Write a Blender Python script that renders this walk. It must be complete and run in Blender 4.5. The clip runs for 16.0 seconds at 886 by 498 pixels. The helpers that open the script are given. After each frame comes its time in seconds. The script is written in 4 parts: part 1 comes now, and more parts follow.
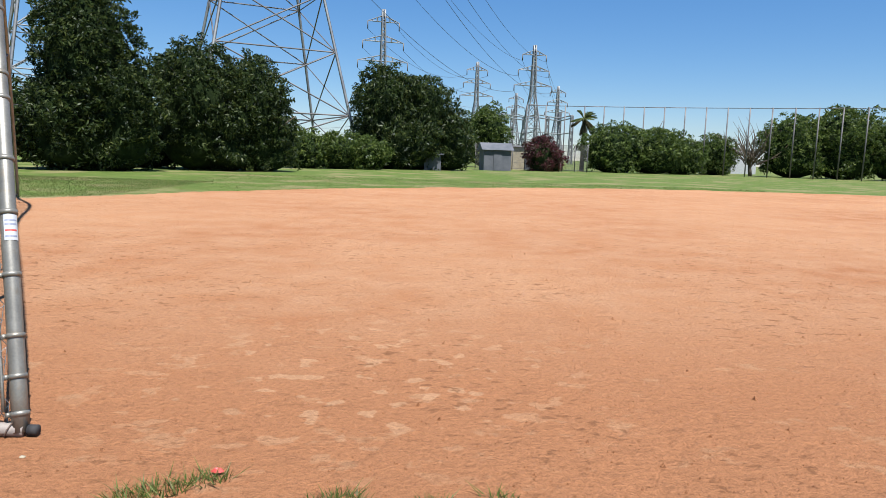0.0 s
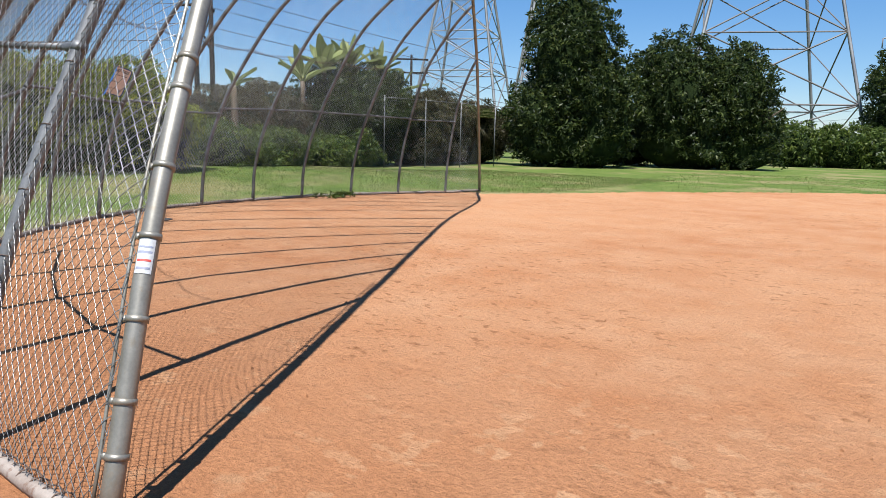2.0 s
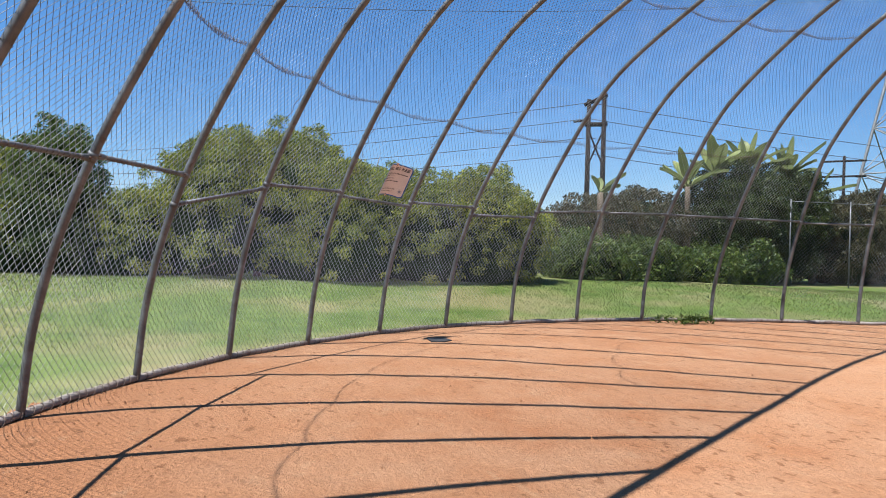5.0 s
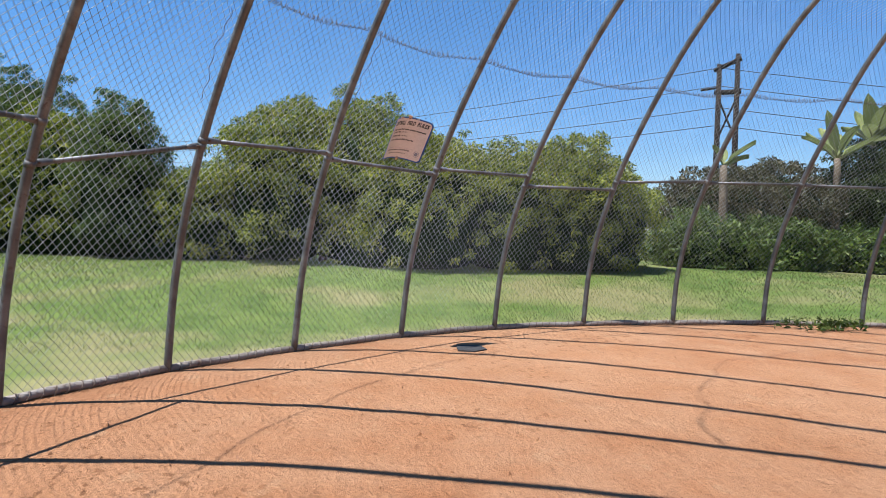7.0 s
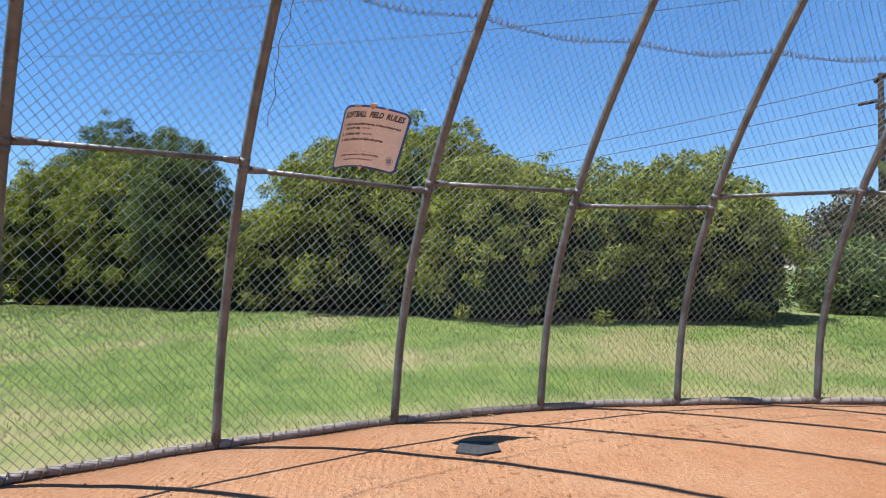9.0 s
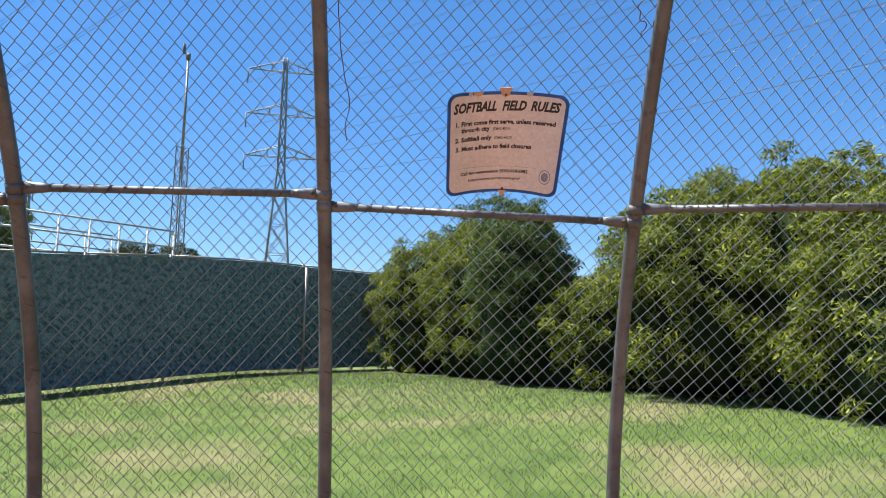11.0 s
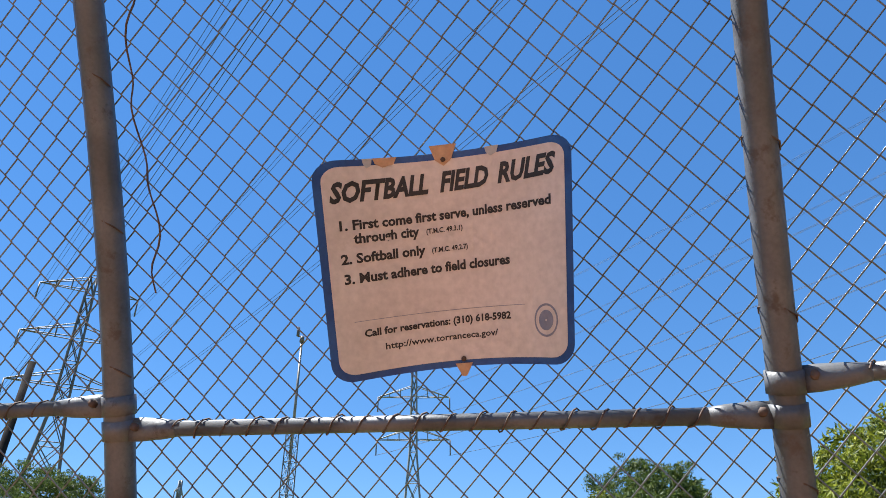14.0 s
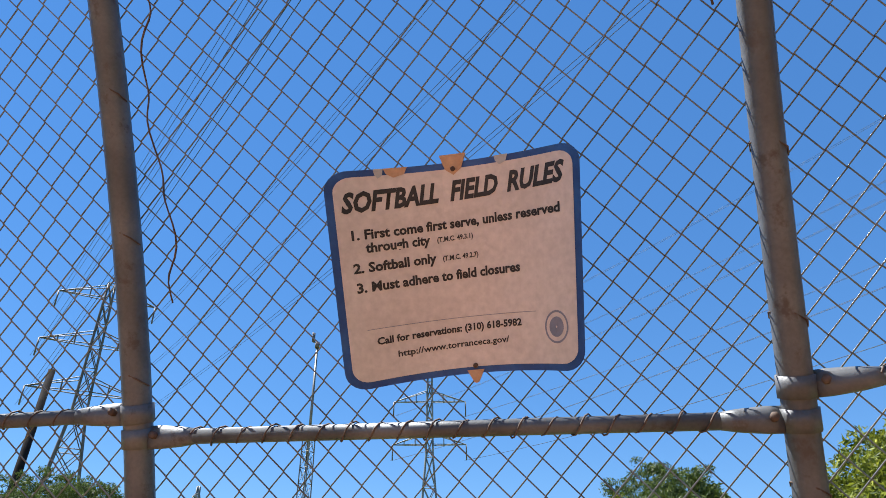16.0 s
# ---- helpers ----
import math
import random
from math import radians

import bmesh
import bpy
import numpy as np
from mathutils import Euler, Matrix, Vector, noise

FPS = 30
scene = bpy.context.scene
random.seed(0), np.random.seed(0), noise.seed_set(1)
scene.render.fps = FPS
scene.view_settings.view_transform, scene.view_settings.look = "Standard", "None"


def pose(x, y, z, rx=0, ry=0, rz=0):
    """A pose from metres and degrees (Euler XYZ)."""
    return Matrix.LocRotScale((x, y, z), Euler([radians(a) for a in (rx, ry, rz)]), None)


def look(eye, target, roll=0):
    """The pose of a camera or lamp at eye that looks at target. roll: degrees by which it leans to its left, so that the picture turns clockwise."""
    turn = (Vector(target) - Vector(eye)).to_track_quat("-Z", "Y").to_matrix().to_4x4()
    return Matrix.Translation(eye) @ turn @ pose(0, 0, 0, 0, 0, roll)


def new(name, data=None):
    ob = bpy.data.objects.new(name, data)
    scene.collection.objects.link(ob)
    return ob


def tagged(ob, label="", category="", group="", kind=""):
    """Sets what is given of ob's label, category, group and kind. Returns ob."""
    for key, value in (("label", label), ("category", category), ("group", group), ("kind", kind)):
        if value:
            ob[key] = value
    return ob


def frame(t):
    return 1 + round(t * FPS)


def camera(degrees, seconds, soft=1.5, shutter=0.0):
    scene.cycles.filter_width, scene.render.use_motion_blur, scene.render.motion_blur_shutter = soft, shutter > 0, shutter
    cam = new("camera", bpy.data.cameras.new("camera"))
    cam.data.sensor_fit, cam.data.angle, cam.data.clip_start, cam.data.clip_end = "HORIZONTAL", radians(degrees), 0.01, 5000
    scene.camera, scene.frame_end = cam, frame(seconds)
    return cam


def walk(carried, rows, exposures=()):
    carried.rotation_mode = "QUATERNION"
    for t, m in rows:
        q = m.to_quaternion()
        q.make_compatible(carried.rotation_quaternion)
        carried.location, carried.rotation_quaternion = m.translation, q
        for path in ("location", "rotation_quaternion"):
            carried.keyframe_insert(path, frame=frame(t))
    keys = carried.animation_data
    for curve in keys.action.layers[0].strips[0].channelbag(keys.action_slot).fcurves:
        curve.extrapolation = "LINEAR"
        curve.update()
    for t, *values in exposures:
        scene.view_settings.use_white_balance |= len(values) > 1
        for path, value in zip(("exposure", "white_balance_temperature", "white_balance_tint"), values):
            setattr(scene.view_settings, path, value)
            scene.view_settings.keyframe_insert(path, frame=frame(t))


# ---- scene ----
cam = camera(65.0, 16.0, soft=0.65)
PATH = [
    (0, (-0.185, 0.203, 1.557), (-0.112, 2.184, 1.292), 1.91),
    (0.5, (0.022, 0.762, 1.575), (-0.262, 2.718, 1.271), 1.62),
    (1, (0.155, 1.365, 1.604), (-0.742, 3.119, 1.258), 1.60),
    (1.5, (0.243, 1.969, 1.649), (-0.809, 3.631, 1.286), 1.50),
    (2, (0.295, 2.554, 1.609), (-0.879, 4.143, 1.295), 1.41),
    (2.5, (0.274, 3.179, 1.571), (-1.048, 4.644, 1.246), 1.21),
    (3, (0.211, 3.768, 1.578), (-1.182, 5.175, 1.298), 1.44),
    (3.5, (-0.088, 4.331, 1.567), (-1.704, 5.508, 1.502), 1.47),
    (4, (-0.467, 4.925, 1.572), (-2.170, 5.974, 1.606), 1.48),
    (4.2, (-0.644, 5.150, 1.561), (-2.434, 6.042, 1.582), 1.48),
    (6.3, (-2.540, 7.335, 1.479), (-4.471, 7.856, 1.451), 1.28),
    (6.5, (-2.774, 7.528, 1.475), (-4.726, 7.962, 1.446), 1.29),
    (7, (-3.428, 7.971, 1.467), (-5.398, 8.309, 1.398), 1.32),
    (7.5, (-4.032, 8.341, 1.446), (-6.018, 8.563, 1.368), 1.14),
    (8, (-4.676, 8.696, 1.379), (-6.669, 8.855, 1.322), 1.00),
    (8.2, (-4.939, 8.869, 1.395), (-6.934, 9.012, 1.361), 0.80),
    (10.5, (-7.779, 10.473, 1.451), (-9.580, 9.624, 1.645), 0.44),
    (11, (-8.401, 10.521, 1.490), (-10.030, 9.386, 1.737), 0.93),
    (11.5, (-8.998, 10.541, 1.501), (-10.477, 9.258, 1.909), 0.56),
    (12, (-9.498, 10.399, 1.535), (-10.857, 9.047, 2.105), 0.94),
    (12.5, (-9.867, 10.252, 1.594), (-11.175, 8.930, 2.330), 0.50),
    (13, (-10.107, 10.070, 1.625), (-11.303, 8.739, 2.520), 0.09),
    (13.5, (-10.282, 9.866, 1.658), (-11.468, 8.583, 2.631), 0.23),
    (14, (-10.323, 9.857, 1.664), (-11.524, 8.598, 2.648), -0.39),
    (14.5, (-10.344, 9.874, 1.649), (-11.535, 8.618, 2.651), -0.36),
    (15, (-10.359, 9.894, 1.661), (-11.524, 8.601, 2.646), -0.06),
    (15.5, (-10.360, 9.894, 1.660), (-11.501, 8.587, 2.656), 0.36),
    (16, (-10.314, 9.878, 1.662), (-11.482, 8.595, 2.658), -0.35),
]
walk(cam, [(t, look(eye, target, roll)) for t, eye, target, roll in PATH],
     ((0.0, 1.04, 6050, 10), (2.5, 1.17, 6150, 10), (4.2, 1.24, 6030, 10), (7.0, 1.32, 5930, 10), (8.2, 1.38, 5950, 10), (10.5, 1.52, 6000, 10), (12.5, 1.53, 6150, 10), (16.0, 1.45, 6170, 10)))

# ---- daylight ----
SUN = Vector((0.211, -0.414, 1.0)).normalized()
world = bpy.data.worlds.new("sky")
scene.world = world
world.use_nodes = True
wt = world.node_tree
sky = wt.nodes.new("ShaderNodeTexSky")
sky.sky_type, sky.sun_disc = "NISHITA", False
sky.sun_elevation = math.asin(SUN.z)
sky.sun_rotation = math.atan2(SUN.x, SUN.y)
sky.air_density, sky.dust_density, sky.ozone_density = 1.0, 0.0, 3.0
tone = wt.nodes.new("ShaderNodeHueSaturation")
tone.inputs["Saturation"].default_value = 1.25
wt.links.new(sky.outputs[0], tone.inputs["Color"])
even = wt.nodes.new("ShaderNodeMix")
even.data_type = "RGBA"
even.inputs[0].default_value = 0.35
even.inputs[7].default_value = (0.72, 1.80, 4.25, 1)
wt.links.new(tone.outputs[0], even.inputs[6])
wt.links.new(even.outputs[2], wt.nodes["Background"].inputs[0])
wt.nodes["Background"].inputs[1].default_value = 0.063
sun = new("sun", bpy.data.lights.new("sun", "SUN"))
sun.data.energy, sun.data.angle, sun.data.color = 5.0, radians(0.53), (1.0, 0.97, 0.92)
sun.matrix_world = look(SUN * 60, (0, 0, 0))


# ---- materials ----
def mat(name, rough=0.6, metal=0.0):
    m = bpy.data.materials.new(name)
    m.use_nodes = True
    b = m.node_tree.nodes["Principled BSDF"]
    b.inputs["Roughness"].default_value, b.inputs["Metallic"].default_value = rough, metal
    return m, m.node_tree, b


def node(nt, kind, **inputs):
    n = nt.nodes.new("ShaderNode" + kind)
    for key, value in inputs.items():
        key = key.replace("_", " ")
        if isinstance(value, bpy.types.NodeSocket):
            nt.links.new(value, n.inputs[key])
        else:
            n.inputs[key].default_value = value
    return n


def coords(nt):
    return nt.nodes.new("ShaderNodeTexCoord").outputs["Object"]


def noise_tex(nt, scale, detail=4, rough=0.55, vec=None):
    n = node(nt, "TexNoise", Scale=scale, Detail=detail, Roughness=rough)
    nt.links.new(vec if vec else coords(nt), n.inputs["Vector"])
    return n.outputs[0]


def ramp(nt, fac, *stops):
    r = nt.nodes.new("ShaderNodeValToRGB")
    nt.links.new(fac, r.inputs[0])
    el = r.color_ramp.elements
    while len(el) < len(stops):
        el.new(0.5)
    for e, (p, c) in zip(el, stops):
        e.position, e.color = p, (*c, 1) if len(c) == 3 else c
    return r.outputs[0]


def blend(nt, fac, a, b, kind="MIX"):
    m = nt.nodes.new("ShaderNodeMix")
    m.data_type, m.blend_type = "RGBA", kind
    for k, v in ((0, fac), (6, a), (7, b)):
        if isinstance(v, bpy.types.NodeSocket):
            nt.links.new(v, m.inputs[k])
        else:
            m.inputs[k].default_value = v if k == 0 else (*v, 1)
    return m.outputs[2]


def bump(nt, bsdf, height, strength=0.5, dist=0.02):
    b = node(nt, "Bump", Strength=strength, Distance=dist, Height=height)
    nt.links.new(b.outputs[0], bsdf.inputs["Normal"])


def mottled(name, a, b, scale=8.0, rough=0.6, metal=0.0, fine=90.0, relief=0.25, dist=0.004, third=None):
    """A surface of two tones at a coarse and a fine scale, with relief."""
    m, nt, bs = mat(name, rough, metal)
    big, small = noise_tex(nt, scale, 5), noise_tex(nt, fine, 3)
    col = blend(nt, ramp(nt, big, (0.36, (0, 0, 0)), (0.64, (1, 1, 1))), a, b)
    col = blend(nt, 0.35, col, ramp(nt, small, (0.3, (0.55, 0.55, 0.55)), (0.7, (1, 1, 1))), "MULTIPLY")
    if third:
        col = blend(nt, ramp(nt, noise_tex(nt, scale * 2.7, 6, 0.7), (0.56, (0, 0, 0)), (0.66, (1, 1, 1))), col, third)
    nt.links.new(col, bs.inputs["Base Color"])
    bump(nt, bs, small, relief, dist)
    return m


def leaf_mat(name, *tones):
    m, nt, bs = mat(name, 0.48)
    bs.inputs["Specular IOR Level"].default_value = 0.24
    g = nt.nodes.new("ShaderNodeNewGeometry")
    n = len(tones)
    col = ramp(nt, g.outputs["Random Per Island"], *[(k / max(1, n - 1), c) for k, c in enumerate(tones)])
    patch = ramp(nt, noise_tex(nt, 0.9, 3), (0.3, (0.55, 0.6, 0.6)), (0.7, (1.3, 1.2, 1.05)))
    nt.links.new(blend(nt, 1.0, col, patch, "MULTIPLY"), bs.inputs["Base Color"])
    tr = nt.nodes.new("ShaderNodeBsdfTranslucent")
    nt.links.new(col, tr.inputs[0])
    mix = node(nt, "MixShader", Fac=0.35)
    nt.links.new(bs.outputs[0], mix.inputs[1])
    nt.links.new(tr.outputs[0], mix.inputs[2])
    nt.links.new(mix.outputs[0], nt.nodes["Material Output"].inputs[0])
    return m


def dirt_mat():
    m, nt, bs = mat("infield_dirt", 0.95)
    c = coords(nt)
    big, mid, fine = noise_tex(nt, 0.16, 4, 0.55, c), noise_tex(nt, 1.1, 6, 0.62, c), noise_tex(nt, 26, 6, 0.7, c)
    base = blend(nt, ramp(nt, big, (0.35, (0, 0, 0)), (0.62, (1, 1, 1))), (0.322, 0.137, 0.059), (0.393, 0.198, 0.097))
    base = blend(nt, ramp(nt, mid, (0.34, (0, 0, 0)), (0.72, (0.8, 0.8, 0.8))), base, (0.420, 0.238, 0.131))
    # damp brown ground towards the near edge of the infield
    sx = nt.nodes.new("ShaderNodeSeparateXYZ")
    nt.links.new(c, sx.inputs[0])
    wob = node(nt, "Math")
    wob.operation = "MULTIPLY_ADD"
    nt.links.new(big, wob.inputs[0])
    wob.inputs[1].default_value = -6.0
    nt.links.new(sx.outputs["Y"], wob.inputs[2])
    near = nt.nodes.new("ShaderNodeMapRange")
    near.inputs[1].default_value, near.inputs[2].default_value = 4.8, 1.5
    nt.links.new(wob.outputs[0], near.inputs[0])
    base = blend(nt, near.outputs[0], base, (0.335, 0.150, 0.068))
    # dusty scuffs
    st = node(nt, "Mapping")
    nt.links.new(c, st.inputs[0])
    st.inputs["Scale"].default_value = (1.0, 1.5, 1.0)
    scuff = noise_tex(nt, 2.3, 5, 0.62, st.outputs[0])
    base = blend(nt, ramp(nt, scuff, (0.60, (0, 0, 0)), (0.66, (0.45, 0.45, 0.45))), base, (0.405, 0.238, 0.128))
    # pale smooth patches where dry dust has settled in the damp ground
    spot = node(nt, "VectorMath")
    spot.operation = "DISTANCE"
    nt.links.new(c, spot.inputs[0])
    spot.inputs[1].default_value = (-0.6, 5.1, 0.0)
    zone = nt.nodes.new("ShaderNodeMapRange")
    for q, w in ((1, 2.2), (2, 0.9), (3, 0.0), (4, 0.75)):
        zone.inputs[q].default_value = w
    nt.links.new(spot.outputs["Value"], zone.inputs[0])
    dust = node(nt, "Math")
    dust.operation = "MULTIPLY"
    nt.links.new(ramp(nt, noise_tex(nt, 4.6, 2.0, 0.5, c), (0.60, (0, 0, 0)), (0.625, (1, 1, 1))), dust.inputs[0])
    nt.links.new(zone.outputs[0], dust.inputs[1])
    base = blend(nt, dust.outputs[0], base, (0.43, 0.245, 0.131))
    dark = noise_tex(nt, 3.4, 5, 0.7, st.outputs[0])
    base = blend(nt, ramp(nt, dark, (0.60, (0, 0, 0)), (0.70, (0.28, 0.28, 0.28))), base, (0.18, 0.08, 0.035))
    # painted shade of heel prints and clods, thick in some places, absent in others
    dent_shade = node(nt, "Math")
    dent_shade.operation = "MULTIPLY"
    nt.links.new(ramp(nt, noise_tex(nt, 6.5, 4, 0.6, st.outputs[0]), (0.585, (0, 0, 0)), (0.63, (1, 1, 1))), dent_shade.inputs[0])
    nt.links.new(ramp(nt, noise_tex(nt, 0.33, 2, 0.5, c), (0.44, (0.1, 0.1, 0.1)), (0.56, (0.8, 0.8, 0.8))), dent_shade.inputs[1])
    base = blend(nt, dent_shade.outputs[0], base, (0.20, 0.088, 0.038))
    grit = ramp(nt, fine, (0.28, (0.62, 0.6, 0.58)), (0.6, (1.06, 1.05, 1.04)))
    base = blend(nt, 0.65, base, grit, "MULTIPLY")
    peb = noise_tex(nt, 140, 3, 0.6, c)
    base = blend(nt, 0.6, base, ramp(nt, peb, (0.32, (0.5, 0.48, 0.46)), (0.55, (1.08, 1.08, 1.08))), "MULTIPLY")
    nt.links.new(base, bs.inputs["Base Color"])
    bs.inputs["Specular IOR Level"].default_value = 0.15
    add = node(nt, "Math")
    nt.links.new(fine, add.inputs[0])
    nt.links.new(dark, add.inputs[1])
    dent = node(nt, "TexVoronoi", Scale=3.2)
    dent.feature = "SMOOTH_F1"
    warp = node(nt, "VectorMath")
    warp.operation = "MULTIPLY_ADD"
    wn = node(nt, "TexNoise", Scale=2.0, Detail=3)
    nt.links.new(c, wn.inputs["Vector"])
    nt.links.new(wn.outputs[1], warp.inputs[0])
    warp.inputs[1].default_value = (0.6, 0.6, 0.0)
    nt.links.new(c, warp.inputs[2])
    nt.links.new(warp.outputs[0], dent.inputs["Vector"])
    foot = node(nt, "Math")
    foot.operation = "MULTIPLY_ADD"
    nt.links.new(ramp(nt, dent.outputs[0], (0.05, (0, 0, 0)), (0.3, (1, 1, 1))), foot.inputs[0])
    foot.inputs[1].default_value = 0.55
    nt.links.new(add.outputs[0], foot.inputs[2])
    gritty = node(nt, "Math")
    gritty.operation = "MULTIPLY_ADD"
    nt.links.new(peb, gritty.inputs[0])
    gritty.inputs[1].default_value = 0.22
    nt.links.new(foot.outputs[0], gritty.inputs[2])
    bump(nt, bs, gritty.outputs[0], 1.0, 0.034)
    return m


def lawn_mat(name="lawn"):
    m, nt, bs = mat(name, 0.9)
    c = coords(nt)
    mid, big, fine = noise_tex(nt, 1.4, 5, 0.65, c), noise_tex(nt, 0.26, 5, 0.62, c), noise_tex(nt, 40, 4, 0.7, c)
    g = blend(nt, ramp(nt, mid, (0.35, (0, 0, 0)), (0.65, (1, 1, 1))), (0.056, 0.090, 0.013), (0.106, 0.140, 0.027))
    g = blend(nt, ramp(nt, big, (0.49, (0, 0, 0)), (0.62, (0.75, 0.75, 0.75))), g, (0.205, 0.168, 0.078))
    # straw-dry strip trodden along the outside of the backstop
    far = node(nt, "VectorMath")
    far.operation = "DISTANCE"
    nt.links.new(c, far.inputs[0])
    far.inputs[1].default_value = (-2.986, 14.059, 0.1)
    strip = nt.nodes.new("ShaderNodeMapRange")
    for q, w in ((1, 10.6), (2, 11.7), (3, 0.9), (4, 0.0)):
        strip.inputs[q].default_value = w
    nt.links.new(far.outputs["Value"], strip.inputs[0])
    dry = node(nt, "Math")
    dry.operation = "MULTIPLY"
    nt.links.new(strip.outputs[0], dry.inputs[0])
    nt.links.new(ramp(nt, mid, (0.35, (0.25, 0.25, 0.25)), (0.6, (1, 1, 1))), dry.inputs[1])
    g = blend(nt, dry.outputs[0], g, (0.255, 0.20, 0.098))
    g = blend(nt, 0.7, g, ramp(nt, fine, (0.3, (0.65, 0.65, 0.65)), (0.65, (1.12, 1.12, 1.12))), "MULTIPLY")
    nt.links.new(g, bs.inputs["Base Color"])
    bs.inputs["Specular IOR Level"].default_value = 0.2
    bump(nt, bs, fine, 0.6, 0.03)
    return m


DIRT, LAWN = dirt_mat(), lawn_mat()
BLADE = leaf_mat("grass_blade", (0.055, 0.09, 0.015), (0.08, 0.12, 0.024), (0.11, 0.145, 0.034), (0.22, 0.18, 0.085))
PIPE = mottled("weathered_pipe", (0.088, 0.089, 0.090), (0.170, 0.172, 0.172), 5, 0.5, 0.35, 120, 0.3, 0.002, (0.090, 0.076, 0.067))
GALV = mottled("galvanised_pipe", (0.198, 0.183, 0.152), (0.29, 0.270, 0.228), 4, 0.45, 0.55, 80, 0.2, 0.002, (0.211, 0.18, 0.136))
WIRE = mottled("galvanised_wire", (0.15, 0.15, 0.15), (0.26, 0.26, 0.258), 3, 0.34, 0.65, 200, 0.1, 0.001)
RUSTY = mottled("rusty_wire", (0.085, 0.052, 0.036), (0.15, 0.105, 0.08), 20, 0.8, 0.2)
KERB = mottled("old_pipe_kerb", (0.211, 0.167, 0.136), (0.298, 0.254, 0.217), 3, 0.75, 0.1, 70, 0.4, 0.003, (0.136, 0.0806, 0.0558))
STEEL = mottled("lattice_steel", (0.182, 0.182, 0.189), (0.28, 0.28, 0.273), 0.4, 0.55, 0.3)
DARKSTEEL = mottled("dark_lattice_steel", (0.10, 0.09, 0.085), (0.17, 0.15, 0.14), 0.4, 0.6, 0.2)
CABLE = mottled("cable", (0.03, 0.03, 0.032), (0.06, 0.06, 0.065), 2, 0.6)
WOOD = mottled("weathered_pole_wood", (0.016, 0.013, 0.012), (0.032, 0.027, 0.024), 2.5, 0.9, 0, 40, 0.5, 0.01)
BARK = mottled("bark", (0.09, 0.07, 0.05), (0.17, 0.135, 0.10), 4, 0.95, 0, 30, 0.7, 0.02)
LEAF_DARK = leaf_mat("dark_leaf", (0.0112, 0.02, 0.0064), (0.0224, 0.0384, 0.0096), (0.0384, 0.06, 0.0136), (0.076, 0.092, 0.024))
LEAF_MID = leaf_mat("mid_leaf", (0.0248, 0.0434, 0.00868), (0.0496, 0.0806, 0.0149), (0.0806, 0.118, 0.0223), (0.13, 0.161, 0.0372))
LEAF_BRIGHT = leaf_mat("bright_leaf", (0.030, 0.050, 0.006), (0.098, 0.125, 0.011), (0.19, 0.218, 0.021), (0.32, 0.338, 0.040))
LEAF_DRY = leaf_mat("dry_leaf", (0.0406, 0.0348, 0.0174), (0.0696, 0.0638, 0.029), (0.0986, 0.0841, 0.0435), (0.0522, 0.0638, 0.0232))
LEAF_ROSE = leaf_mat("rose_leaf", (0.058, 0.0174, 0.0203), (0.0986, 0.0232, 0.0348), (0.029, 0.0406, 0.0116), (0.128, 0.0348, 0.0522))
# near-black: the shade inside foliage is put into this colour
CORE = mottled("painted_inner_shade", (0.010, 0.017, 0.006), (0.022, 0.034, 0.010), 3, 0.9, 0, 25, 0.8, 0.08)
FROND = leaf_mat("frond", (0.06, 0.09, 0.026), (0.12, 0.155, 0.048), (0.21, 0.24, 0.09), (0.34, 0.33, 0.165))
SCREEN = mottled("green_windscreen", (0.055, 0.092, 0.090), (0.19, 0.255, 0.240), 11, 0.85, 0, 26, 1.0, 0.05)
WHITE = mottled("faded_white_board", (0.66, 0.58, 0.53), (0.72, 0.64, 0.59), 6, 0.45, 0, 60, 0.05, 0.001)
STICKER = mottled("white_sticker", (0.429, 0.435, 0.441), (0.464, 0.464, 0.464), 20, 0.4)
BLUE = mottled("blue_border", (0.010, 0.06, 0.24), (0.02, 0.10, 0.33), 12, 0.45)
INK = mottled("black_ink", (0.012, 0.012, 0.016), (0.025, 0.025, 0.03), 30, 0.5)
SEAL = mottled("faded_blue_ink", (0.20, 0.22, 0.30), (0.28, 0.28, 0.34), 30, 0.5)
RED = mottled("red_ink", (0.45, 0.05, 0.04), (0.52, 0.08, 0.06), 30, 0.5)
CARD = mottled("peeled_card", (0.52, 0.30, 0.17), (0.60, 0.38, 0.23), 30, 0.8)
RUBBER = mottled("black_rubber", (0.018, 0.017, 0.017), (0.035, 0.032, 0.03), 8, 0.8)
STUCCO = mottled("tan_stucco", (0.319, 0.261, 0.174), (0.36, 0.302, 0.209), 1.2, 0.9)
ROOF = mottled("grey_roof", (0.0754, 0.0696, 0.0696), (0.116, 0.11, 0.104), 1.2, 0.9)
SHEDWALL = mottled("dark_shed_wall", (0.07, 0.075, 0.085), (0.11, 0.11, 0.12), 1.0, 0.8)
PAINT = mottled("white_rail_paint", (0.336, 0.336, 0.325), (0.406, 0.406, 0.394), 3, 0.5)
GREYMESH = mottled("grey_fence_mesh", (0.10, 0.095, 0.09), (0.15, 0.14, 0.13), 3, 0.7, 0.2)

# dull surfaces with next to no sheen
for dull in (CORE, WOOD, BARK):
    dull.node_tree.nodes["Principled BSDF"].inputs["Specular IOR Level"].default_value = 0.06


